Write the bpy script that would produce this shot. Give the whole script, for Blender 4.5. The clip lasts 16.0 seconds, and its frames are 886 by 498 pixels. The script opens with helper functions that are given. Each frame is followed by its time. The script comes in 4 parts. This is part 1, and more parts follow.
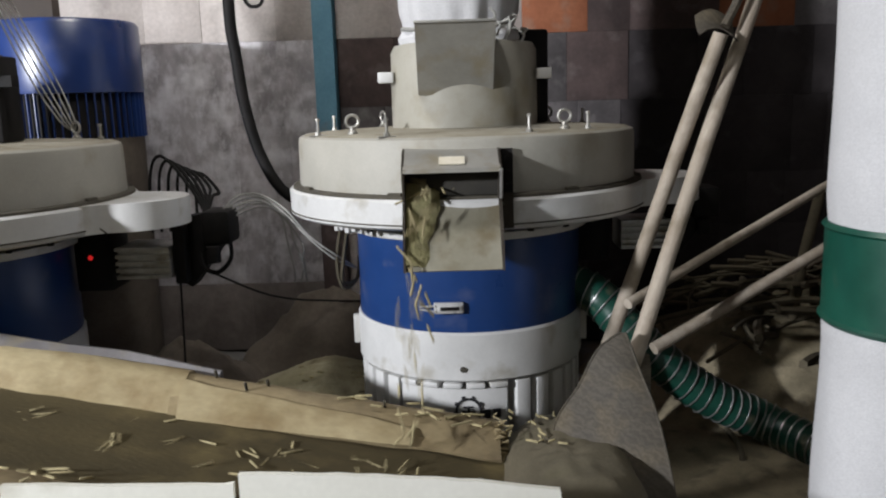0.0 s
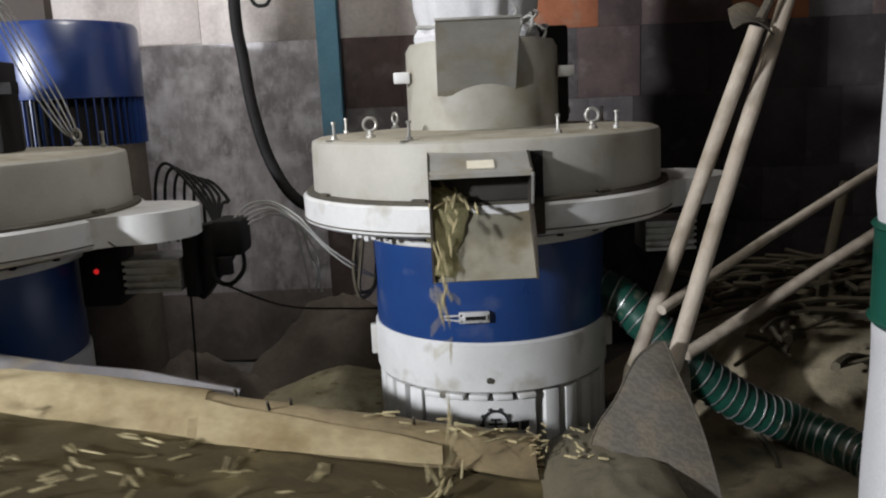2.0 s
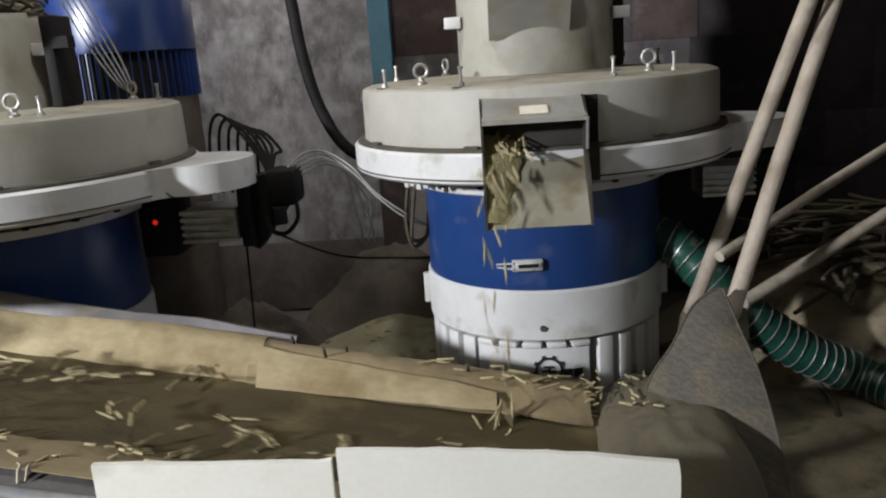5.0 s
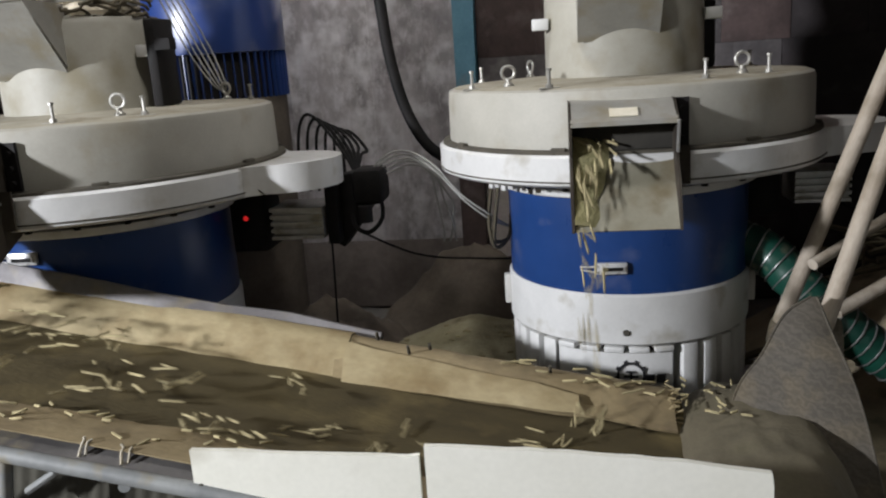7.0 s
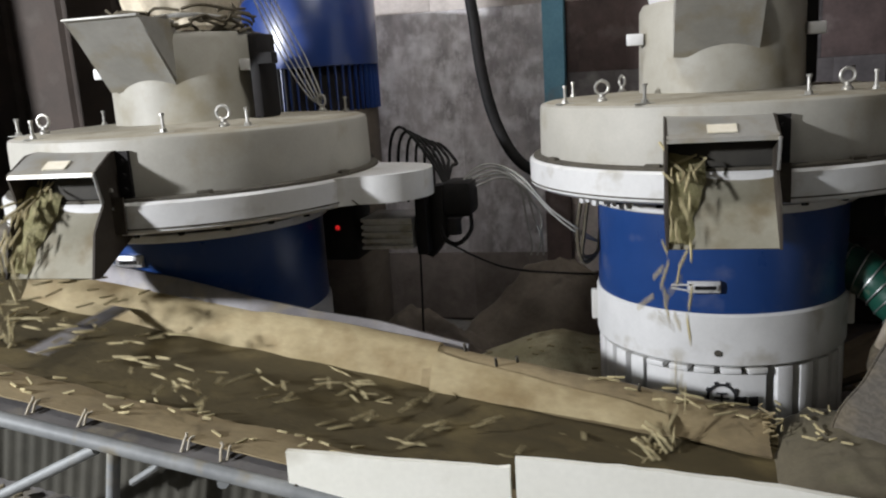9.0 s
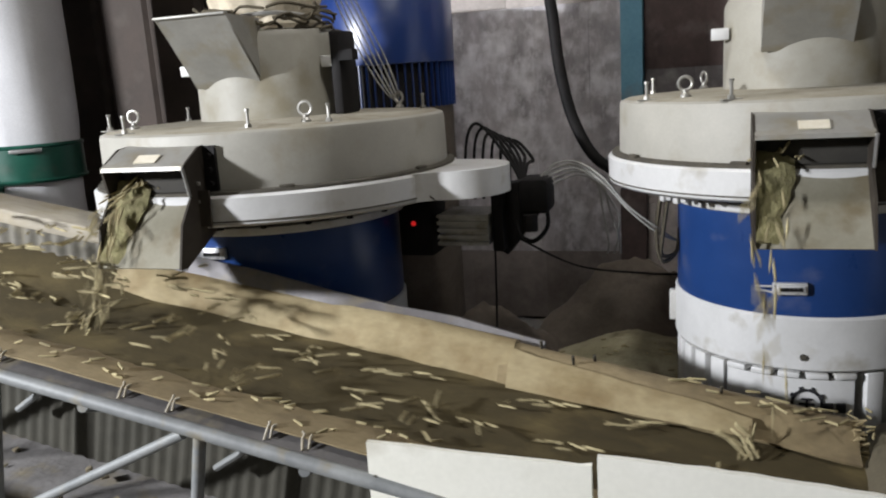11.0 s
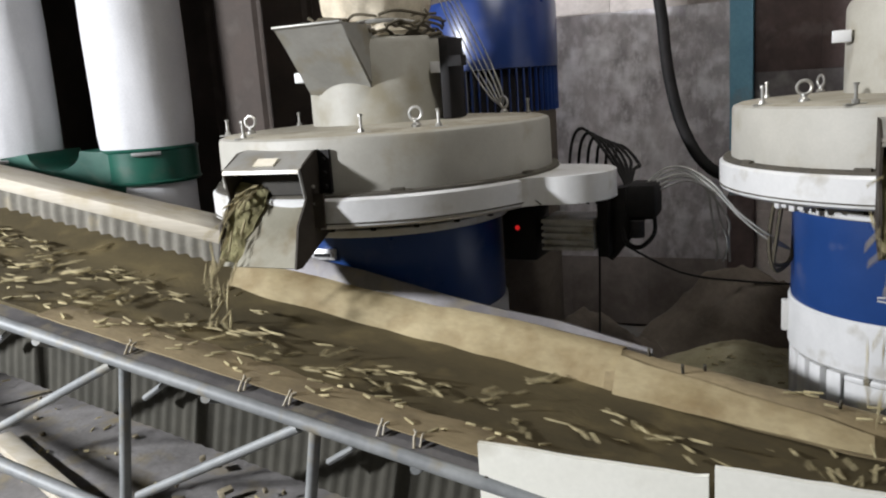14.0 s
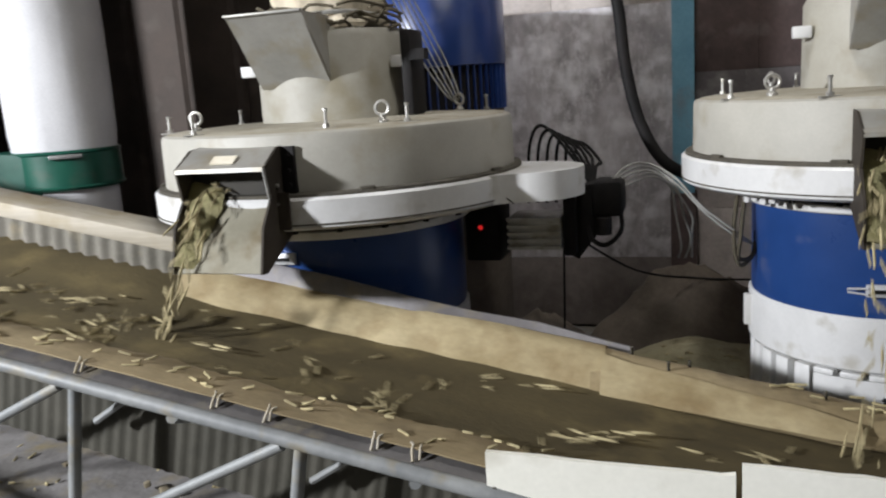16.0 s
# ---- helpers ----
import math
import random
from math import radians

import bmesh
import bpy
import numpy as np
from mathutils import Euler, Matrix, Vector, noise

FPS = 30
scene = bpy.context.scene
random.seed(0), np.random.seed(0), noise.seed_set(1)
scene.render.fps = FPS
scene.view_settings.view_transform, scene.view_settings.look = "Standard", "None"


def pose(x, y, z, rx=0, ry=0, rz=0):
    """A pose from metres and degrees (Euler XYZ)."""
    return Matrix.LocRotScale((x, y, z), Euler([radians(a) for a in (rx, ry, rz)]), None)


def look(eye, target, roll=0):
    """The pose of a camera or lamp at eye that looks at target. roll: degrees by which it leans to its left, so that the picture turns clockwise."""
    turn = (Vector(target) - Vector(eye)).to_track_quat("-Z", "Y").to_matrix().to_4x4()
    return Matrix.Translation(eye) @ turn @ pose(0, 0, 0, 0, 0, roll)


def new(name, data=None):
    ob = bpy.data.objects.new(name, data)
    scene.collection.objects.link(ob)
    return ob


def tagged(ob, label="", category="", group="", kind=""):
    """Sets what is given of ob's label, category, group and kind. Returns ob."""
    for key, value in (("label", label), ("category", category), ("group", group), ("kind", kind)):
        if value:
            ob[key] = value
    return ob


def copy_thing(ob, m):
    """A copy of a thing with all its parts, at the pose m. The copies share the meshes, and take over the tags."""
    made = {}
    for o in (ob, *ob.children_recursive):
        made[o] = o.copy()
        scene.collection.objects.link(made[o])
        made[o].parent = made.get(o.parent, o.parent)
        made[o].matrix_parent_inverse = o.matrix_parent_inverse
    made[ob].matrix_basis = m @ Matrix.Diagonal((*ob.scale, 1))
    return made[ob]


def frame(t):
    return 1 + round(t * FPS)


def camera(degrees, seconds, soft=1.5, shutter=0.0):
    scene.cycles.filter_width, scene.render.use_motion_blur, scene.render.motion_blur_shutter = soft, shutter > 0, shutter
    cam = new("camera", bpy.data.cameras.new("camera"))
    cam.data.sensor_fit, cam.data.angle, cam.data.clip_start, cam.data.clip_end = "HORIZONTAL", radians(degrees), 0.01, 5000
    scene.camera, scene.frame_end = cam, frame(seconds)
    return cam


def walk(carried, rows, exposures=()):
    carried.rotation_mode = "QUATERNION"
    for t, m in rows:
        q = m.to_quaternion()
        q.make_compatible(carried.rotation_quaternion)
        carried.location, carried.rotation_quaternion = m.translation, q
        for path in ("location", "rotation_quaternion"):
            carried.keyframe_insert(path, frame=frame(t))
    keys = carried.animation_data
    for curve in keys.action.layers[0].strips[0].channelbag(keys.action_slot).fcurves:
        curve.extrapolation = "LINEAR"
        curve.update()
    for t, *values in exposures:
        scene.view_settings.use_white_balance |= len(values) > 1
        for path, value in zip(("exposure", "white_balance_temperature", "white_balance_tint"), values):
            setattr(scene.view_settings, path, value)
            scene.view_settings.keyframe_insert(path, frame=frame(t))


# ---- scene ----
cam = camera(57.7, 16.0, soft=2.1, shutter=0.4)
METRES, EYE, TILT, LEAN, TURN = 0.58, 1.1, -10.5, 1.7, 0.0
ROWS = [
    (0.0, 0.0, 0.0, 0.0, 0.0, 0.0, 0.0),
    (0.5, -0.1421, 0.0866, 0.0318, -0.56, -0.18, 1.08),
    (1.0, -0.1899, 0.1326, 0.0401, -1.32, -0.13, 1.43),
    (1.5, -0.1736, 0.1508, 0.0471, -1.21, -0.16, 1.21),
    (2.0, -0.1736, 0.1607, 0.0492, -0.93, -0.22, 1.07),
    (2.5, -0.1734, 0.1682, 0.0487, -0.77, -0.26, 1.01),
    (3.0, -0.1694, 0.1823, 0.0479, -0.35, -0.79, 1.01),
    (3.5, -0.1689, 0.1914, 0.0386, 0.47, -1.99, 1.26),
    (4.0, -0.1718, 0.1877, 0.0344, 1.02, -2.97, 1.43),
    (6.5, -0.2314, 0.152, 0.0388, 6.26, -3.84, 1.17),
    (7.0, -0.2472, 0.1457, 0.0369, 7.66, -3.47, 0.69),
    (7.5, -0.2584, 0.1368, 0.0355, 8.87, -3.15, 0.33),
    (8.0, -0.2721, 0.1268, 0.0366, 10.19, -2.96, -0.0),
    (8.5, -0.2894, 0.1178, 0.0384, 11.6, -2.74, -0.31),
    (9.0, -0.3034, 0.1081, 0.0378, 13.12, -2.57, -0.53),
    (11.5, -0.3693, 0.0882, 0.0186, 18.86, -2.78, -1.35),
    (12.0, -0.3796, 0.0775, 0.0179, 20.09, -2.85, -1.54),
    (12.5, -0.3933, 0.0649, 0.0208, 21.41, -2.77, -1.6),
    (13.0, -0.406, 0.0497, 0.0202, 22.72, -2.62, -1.64),
    (13.5, -0.4197, 0.0433, 0.0197, 23.65, -2.57, -1.77),
    (14.0, -0.4307, 0.0334, 0.0213, 23.98, -2.58, -1.86),
    (14.5, -0.4428, 0.0287, 0.0211, 24.0, -2.6, -1.93),
    (15.0, -0.4816, 0.0235, 0.0123, 24.03, -2.43, -2.04),
    (15.5, -0.6374, 0.0094, -0.0114, 21.63, -1.73, -2.03),
    (16.0, -0.7797, 0.0821, -0.0255, 17.04, -1.85, -0.91),
]
walk(cam, [(t, pose(0, 0, EYE, TILT, LEAN, TURN) @ pose(METRES * x, METRES * y, METRES * z, 90 + pitch, roll, yaw)) for t, x, y, z, yaw, pitch, roll in ROWS])

# ---- light ----
world = bpy.data.worlds.new("world")
scene.world = world
world.use_nodes = True
world.node_tree.nodes["Background"].inputs[0].default_value = (0.75, 0.85, 1.0, 1)
world.node_tree.nodes["Background"].inputs[1].default_value = 0.02


def area_lamp(name, eye, target, watts, sx, sy, colour):
    d = bpy.data.lights.new(name, "AREA")
    d.shape, d.size, d.size_y, d.energy, d.color = "RECTANGLE", sx, sy, watts, colour
    ob = new(name, d)
    ob.matrix_world = look(eye, target)
    return ob


# a floodlight on a stand beside the conveyor's head
flood = bpy.data.lights.new("work_light", "SPOT")
flood.energy, flood.color, flood.shadow_soft_size, flood.spot_size, flood.spot_blend = 1490, (0.93, 0.95, 1.0), 0.14, radians(74), 0.4
new("work_light", flood).matrix_world = look((-4.45, -1.15, 2.1), (-1.0, 2.5, 1.30))
area_lamp("hanging_lamp", (-0.62, 1.75, 2.93), (-0.5, 2.8, 0.8), 20, 0.3, 0.3, (1.0, 0.975, 0.94))
# added fill behind the viewer, brightening the surfaces that face it
area_lamp("front_fill", (-0.6, -2.9, 2.2), (-0.2, 2.0, 0.6), 8, 2.6, 1.6, (1.0, 0.94, 0.78))

# ---- materials ----


def mat(name, a, b, scale=6.0, rough=0.6, metal=0.0, bump=0.15, fine=60.0, dust=None, dusty=0.0, stretch=(1, 1, 1), vary=0.0, island=False, spec=0.5):
    """Two colours mixed by broad noise, finer grain over it, dust in patches, relief and uneven gloss."""
    m = bpy.data.materials.new(name)
    m.use_nodes = True
    t = m.node_tree
    n, l = t.nodes, t.links
    p = n["Principled BSDF"]
    co = n.new("ShaderNodeTexCoord")
    mp = n.new("ShaderNodeMapping")
    mp.inputs["Scale"].default_value = stretch
    l.new(co.outputs["Object"], mp.inputs[0])
    big = n.new("ShaderNodeTexNoise")
    big.inputs["Scale"].default_value, big.inputs["Detail"].default_value, big.inputs["Roughness"].default_value = scale, 6, 0.62
    l.new(mp.outputs[0], big.inputs["Vector"])
    small = n.new("ShaderNodeTexNoise")
    small.inputs["Scale"].default_value, small.inputs["Detail"].default_value = fine, 4
    l.new(mp.outputs[0], small.inputs["Vector"])
    ramp = n.new("ShaderNodeValToRGB")
    ramp.color_ramp.elements[0].position, ramp.color_ramp.elements[1].position = 0.36, 0.66
    ramp.color_ramp.elements[0].color, ramp.color_ramp.elements[1].color = (*a, 1), (*b, 1)
    l.new(big.outputs[0], ramp.inputs[0])
    last = ramp.outputs[0]
    if dust:
        patch = n.new("ShaderNodeTexNoise")
        patch.inputs["Scale"].default_value, patch.inputs["Detail"].default_value = scale * 1.7, 8
        l.new(co.outputs["Object"], patch.inputs["Vector"])
        r2 = n.new("ShaderNodeValToRGB")
        r2.color_ramp.elements[0].position, r2.color_ramp.elements[1].position = 0.62 - 0.4 * dusty, 0.86 - 0.4 * dusty
        l.new(patch.outputs[0], r2.inputs[0])
        mx = n.new("ShaderNodeMix")
        mx.data_type = "RGBA"
        l.new(r2.outputs[0], mx.inputs[0])
        l.new(last, mx.inputs[6])
        mx.inputs[7].default_value = (*dust, 1)
        last = mx.outputs[2]
    grain = n.new("ShaderNodeMapRange")
    g = min(0.2, 0.02 + 0.6 * bump)
    grain.inputs[3].default_value, grain.inputs[4].default_value = 1 - g, 1 + g
    l.new(small.outputs[0], grain.inputs[0])
    value = grain.outputs[0]
    if vary or island:
        src = n.new("ShaderNodeNewGeometry").outputs["Random Per Island"] if island else n.new("ShaderNodeObjectInfo").outputs["Random"]
        vr = n.new("ShaderNodeMapRange")
        vr.inputs[3].default_value, vr.inputs[4].default_value = 1 - vary, 1 + vary
        l.new(src, vr.inputs[0])
        mu = n.new("ShaderNodeMath")
        mu.operation = "MULTIPLY"
        l.new(value, mu.inputs[0])
        l.new(vr.outputs[0], mu.inputs[1])
        value = mu.outputs[0]
    hsv = n.new("ShaderNodeHueSaturation")
    l.new(last, hsv.inputs["Color"])
    l.new(value, hsv.inputs["Value"])
    l.new(hsv.outputs[0], p.inputs["Base Color"])
    rr = n.new("ShaderNodeMapRange")
    rr.inputs[3].default_value, rr.inputs[4].default_value = max(0.05, rough - 0.12), min(1, rough + 0.15)
    l.new(big.outputs[0], rr.inputs[0])
    l.new(rr.outputs[0], p.inputs["Roughness"])
    p.inputs["Metallic"].default_value = metal
    p.inputs["Specular IOR Level"].default_value = spec
    bp = n.new("ShaderNodeBump")
    bp.inputs["Strength"].default_value, bp.inputs["Distance"].default_value = bump, 0.004
    l.new(small.outputs[0], bp.inputs["Height"])
    l.new(bp.outputs[0], p.inputs["Normal"])
    return m


DUST = (0.27, 0.235, 0.16)
M_CREAM = mat("cream_paint", (0.55, 0.54, 0.51), (0.64, 0.63, 0.60), 5, 0.42, 0, 0.05, 120, DUST, 0.16)
M_GREYPAINT = mat("dusty_grey_paint", (0.35, 0.338, 0.295), (0.43, 0.415, 0.365), 4, 0.55, 0, 0.08, 140, DUST, 0.22)
M_NECK = mat("dusty_neck_paint", (0.30, 0.285, 0.235), (0.39, 0.375, 0.325), 4, 0.5, 0, 0.06, 140, (0.22, 0.19, 0.12), 0.28)
M_LID = mat("dusty_lid", (0.30, 0.275, 0.21), (0.40, 0.37, 0.30), 9, 0.85, 0, 0.3, 160, (0.22, 0.19, 0.13), 0.3)
M_WHITE = mat("white_paint", (0.61, 0.61, 0.60), (0.70, 0.70, 0.69), 6, 0.38, 0, 0.05, 100, (0.36, 0.33, 0.26), 0.14)
M_BLUE = mat("blue_paint", (0.012, 0.044, 0.165), (0.017, 0.056, 0.20), 5, 0.30, 0, 0.04, 120, (0.10, 0.12, 0.22), 0.12)
M_BLUE2 = mat("glossy_blue_enamel", (0.011, 0.036, 0.165), (0.015, 0.047, 0.205), 5, 0.30, 0.0, 0.02, 120, (0.10, 0.12, 0.22), 0.1, spec=1.0)
M_STEEL = mat("bare_steel", (0.40, 0.40, 0.40), (0.55, 0.55, 0.54), 12, 0.38, 0.85, 0.1, 120, DUST, 0.12)
M_ZINC = mat("zinc_bolt", (0.38, 0.37, 0.34), (0.50, 0.49, 0.46), 30, 0.45, 0.7, 0.05, 200, DUST, 0.15)
M_TRAY = mat("chute_sheet", (0.28, 0.275, 0.25), (0.365, 0.355, 0.325), 7, 0.45, 0.3, 0.08, 130, DUST, 0.3)
M_ALU = mat("dull_aluminium", (0.42, 0.42, 0.40), (0.58, 0.58, 0.56), 12, 0.35, 0.55, 0.1, 90, DUST, 0.2)
M_CHROME = mat("latch_chrome", (0.62, 0.62, 0.62), (0.78, 0.78, 0.78), 20, 0.28, 0.35, 0.03, 100)
M_TRAY2 = mat("dusty_tray", (0.22, 0.205, 0.15), (0.29, 0.275, 0.215), 8, 0.6, 0.1, 0.1, 120, (0.17, 0.14, 0.085), 0.3)
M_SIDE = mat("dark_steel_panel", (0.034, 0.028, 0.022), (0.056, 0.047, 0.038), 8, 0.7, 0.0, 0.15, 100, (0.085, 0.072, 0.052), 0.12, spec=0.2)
M_MOUTH_SHADE = mat("mouth_shade", (0.028, 0.026, 0.022), (0.05, 0.046, 0.038), 9, 0.8, 0.1, 0.2, 100)
M_BLACK = mat("black_rubber", (0.010, 0.010, 0.010), (0.020, 0.018, 0.018), 14, 0.62, 0, 0.15, 120, spec=0.15)
M_SEAM = mat("dark_seam", (0.05, 0.045, 0.035), (0.09, 0.08, 0.06), 20, 0.9, 0, 0.2, 120)
M_BELT = mat("brown_dusty_belt", (0.054, 0.040, 0.014), (0.098, 0.075, 0.030), 4, 0.88, 0, 0.35, 150, (0.16, 0.122, 0.05), 0.24, (0.35, 1, 1))
M_TAN = mat("tan_rubber_skirt", (0.29, 0.225, 0.115), (0.48, 0.40, 0.24), 4.5, 0.72, 0, 0.25, 70, (0.22, 0.155, 0.07), 0.34, (0.7, 1.4, 1))
M_TAN2 = mat("dusty_brown_skirt", (0.225, 0.172, 0.09), (0.34, 0.27, 0.155), 4, 0.8, 0, 0.3, 70, (0.17, 0.13, 0.075), 0.3, (0.7, 1.4, 1))
M_PLANK = mat("pale_plank", (0.39, 0.35, 0.275), (0.52, 0.48, 0.40), 4, 0.75, 0, 0.3, 60, (0.35, 0.29, 0.18), 0.3, (0.15, 3, 3))
M_LIP = mat("galvanised_lip", (0.17, 0.16, 0.165), (0.27, 0.26, 0.265), 7, 0.55, 0.2, 0.12, 80, DUST, 0.25)
M_TUBE = mat("grey_blue_tube", (0.19, 0.20, 0.203), (0.30, 0.31, 0.305), 10, 0.58, 0.15, 0.12, 100, DUST, 0.22)
M_STRIP = mat("dark_steel_strip", (0.085, 0.08, 0.08), (0.15, 0.143, 0.14), 8, 0.6, 0.3, 0.2, 90, DUST, 0.25)
M_RIB = mat("ribbed_rubber", (0.036, 0.034, 0.024), (0.062, 0.058, 0.044), 8, 0.8, 0, 0.2, 90)
M_RIB2 = mat("dusty_ribbed_rubber", (0.12, 0.112, 0.09), (0.19, 0.178, 0.15), 8, 0.85, 0, 0.25, 90, DUST, 0.15)
M_BOARD = mat("white_board", (0.82, 0.81, 0.72), (0.88, 0.87, 0.79), 3, 0.5, 0, 0.06, 90, (0.5, 0.47, 0.38), 0.12)
M_FLOOR = mat("dusty_floor", (0.14, 0.132, 0.124), (0.24, 0.229, 0.222), 5, 0.95, 0, 0.6, 60, (0.22, 0.18, 0.10), 0.25)
M_HEAP = mat("dust_heap", (0.30, 0.27, 0.16), (0.42, 0.38, 0.25), 7, 0.95, 0, 0.6, 110, (0.17, 0.145, 0.08), 0.25)
M_CAKE = mat("caked_straw_dust", (0.21, 0.19, 0.085), (0.34, 0.315, 0.165), 30, 0.95, 0, 0.7, 160, (0.28, 0.25, 0.14), 0.25)
M_HEAP2 = mat("brown_dust_heap", (0.20, 0.17, 0.11), (0.30, 0.255, 0.17), 8, 0.95, 0, 0.5, 110, (0.09, 0.075, 0.05), 0.25)
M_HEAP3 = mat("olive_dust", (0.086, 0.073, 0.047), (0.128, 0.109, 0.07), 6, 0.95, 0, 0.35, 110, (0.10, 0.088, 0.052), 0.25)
M_PELLET = mat("straw_pellet", (0.29, 0.24, 0.128), (0.44, 0.38, 0.215), 40, 0.8, 0, 0.3, 150, None, 0, (1, 1, 1), 0.35, True)
M_BLADE = mat("worn_shovel_steel", (0.076, 0.069, 0.057), (0.104, 0.095, 0.08), 7, 0.68, 0.2, 0.3, 34, (0.135, 0.115, 0.08), 0.36, (1.2, 1, 5))
bn = M_BLADE.node_tree.nodes
bl_ = M_BLADE.node_tree.links
wave = bn.new("ShaderNodeTexWave")
wave.wave_type, wave.bands_direction = "BANDS", "DIAGONAL"
wave.inputs["Scale"].default_value, wave.inputs["Distortion"].default_value, wave.inputs["Detail"].default_value, wave.inputs["Detail Scale"].default_value = 24, 9.0, 5, 2.6
spot = bn.new("ShaderNodeTexCoord")
turned = bn.new("ShaderNodeMapping")
turned.inputs["Rotation"].default_value = (0.0, -0.3, 0.0)
bl_.new(spot.outputs["Object"], turned.inputs[0])
bl_.new(turned.outputs[0], wave.inputs["Vector"])
worn = bn.new("ShaderNodeMix")
worn.data_type, worn.blend_type = "RGBA", "MULTIPLY"
tone = bn.new("ShaderNodeValToRGB")
tone.color_ramp.elements[0].color, tone.color_ramp.elements[1].color = (0.62, 0.58, 0.52, 1), (0.86, 0.82, 0.76, 1)
bl_.new(wave.outputs[0], tone.inputs[0])
worn.inputs[0].default_value = 1.0
bp_ = bn["Principled BSDF"]
bl_.new(bp_.inputs["Base Color"].links[0].from_socket, worn.inputs[6])
bl_.new(tone.outputs[0], worn.inputs[7])
bl_.new(worn.outputs[2], bp_.inputs["Base Color"])
M_HANDLE = mat("weathered_wood", (0.33, 0.275, 0.215), (0.46, 0.405, 0.335), 6, 0.65, 0, 0.25, 60, (0.19, 0.155, 0.105), 0.32, (3, 3, 0.8))
M_CLOTH = mat("white_filter_cloth", (0.53, 0.53, 0.54), (0.61, 0.61, 0.62), 3, 0.8, 0, 0.25, 200)
M_CLOTH2 = mat("dusty_sack_cloth", (0.58, 0.50, 0.36), (0.70, 0.63, 0.50), 5, 0.85, 0, 0.3, 150, DUST, 0.25)
M_GREEN = mat("green_paint", (0.006, 0.055, 0.038), (0.010, 0.085, 0.056), 6, 0.34, 0, 0.05, 90, (0.06, 0.09, 0.065), 0.15)
M_HOSE = mat("green_hose", (0.005, 0.036, 0.025), (0.010, 0.065, 0.045), 9, 0.3, 0, 0.05, 90, DUST, 0.1)
M_WIRE = mat("pale_cable", (0.28, 0.28, 0.26), (0.38, 0.37, 0.35), 20, 0.5, 0, 0.05, 90)
M_BEAM = mat("faded_blue_steel", (0.12, 0.29, 0.40), (0.18, 0.38, 0.50), 5, 0.6, 0.1, 0.15, 80, (0.2, 0.2, 0.19), 0.15)
M_PANEL = mat("mottled_grey_wall", (0.28, 0.255, 0.265), (0.58, 0.545, 0.565), 7, 0.7, 0, 0.35, 26, (0.78, 0.76, 0.78), 0.40, (1, 1, 0.45), 0.05)
pn, pl = M_PANEL.node_tree.nodes, M_PANEL.node_tree.links
scuff = pn.new("ShaderNodeTexNoise")
scuff.inputs["Scale"].default_value, scuff.inputs["Detail"].default_value, scuff.inputs["Roughness"].default_value = 17, 9, 0.72
where = pn.new("ShaderNodeMapping")
where.inputs["Scale"].default_value = (1.4, 1.0, 0.7)
place = pn.new("ShaderNodeTexCoord")
pl.new(place.outputs["Object"], where.inputs[0])
pl.new(where.outputs[0], scuff.inputs["Vector"])
edge = pn.new("ShaderNodeValToRGB")
edge.color_ramp.elements[0].position, edge.color_ramp.elements[1].position = 0.50, 0.66
edge.color_ramp.elements[1].color = (0.62, 0.62, 0.62, 1)
pl.new(scuff.outputs[0], edge.inputs[0])
chalk = pn.new("ShaderNodeMix")
chalk.data_type = "RGBA"
pb = pn["Principled BSDF"]
pl.new(edge.outputs[0], chalk.inputs[0])
pl.new(pb.inputs["Base Color"].links[0].from_socket, chalk.inputs[6])
chalk.inputs[7].default_value = (0.82, 0.80, 0.83, 1)
pl.new(chalk.outputs[2], pb.inputs["Base Color"])
M_BLOCK_A = mat("grey_block", (0.085, 0.076, 0.078), (0.15, 0.136, 0.138), 6, 0.9, 0, 0.5, 60, (0.24, 0.225, 0.22), 0.15, (1, 1, 1), 0.18)
M_BLOCK_B = mat("brown_block", (0.065, 0.046, 0.044), (0.115, 0.082, 0.077), 6, 0.9, 0, 0.5, 60, (0.17, 0.14, 0.13), 0.12, (1, 1, 1), 0.18)
M_BLOCK_C = mat("orange_block", (0.28, 0.095, 0.045), (0.40, 0.15, 0.075), 6, 0.9, 0, 0.5, 60, (0.3, 0.2, 0.15), 0.15, (1, 1, 1), 0.15)
M_BLOCK_D = mat("pinkish_render", (0.42, 0.37, 0.345), (0.58, 0.53, 0.50), 4, 0.9, 0, 0.4, 60, (0.3, 0.27, 0.25), 0.15, (1, 1, 1), 0.1)
M_SHADED_FOOT = mat("shaded_wall_foot", (0.13, 0.11, 0.10), (0.22, 0.19, 0.175), 5, 0.9, 0, 0.4, 50, (0.12, 0.10, 0.09), 0.12)
M_SHADED_BLOCK = mat("shaded_block", (0.022, 0.018, 0.019), (0.05, 0.042, 0.044), 5, 0.9, 0, 0.4, 50, (0.085, 0.075, 0.08), 0.1, (1, 1, 1), 0.15)
M_MORTAR = mat("mortar", (0.06, 0.055, 0.053), (0.11, 0.10, 0.097), 8, 0.95, 0, 0.5, 60)
M_BROWNSHEET = mat("brown_sheet_wall", (0.048, 0.037, 0.030), (0.08, 0.061, 0.05), 4, 0.7, 0.1, 0.15, 50, (0.10, 0.085, 0.07), 0.12)
M_SHADED = mat("shaded_brown", (0.10, 0.082, 0.066), (0.16, 0.132, 0.105), 6, 0.95, 0, 0.5, 60)
M_STICK = mat("dry_stalks", (0.068, 0.057, 0.037), (0.11, 0.092, 0.06), 12, 0.9, 0, 0.4, 80, None, 0, (1, 1, 1), 0.3, True)
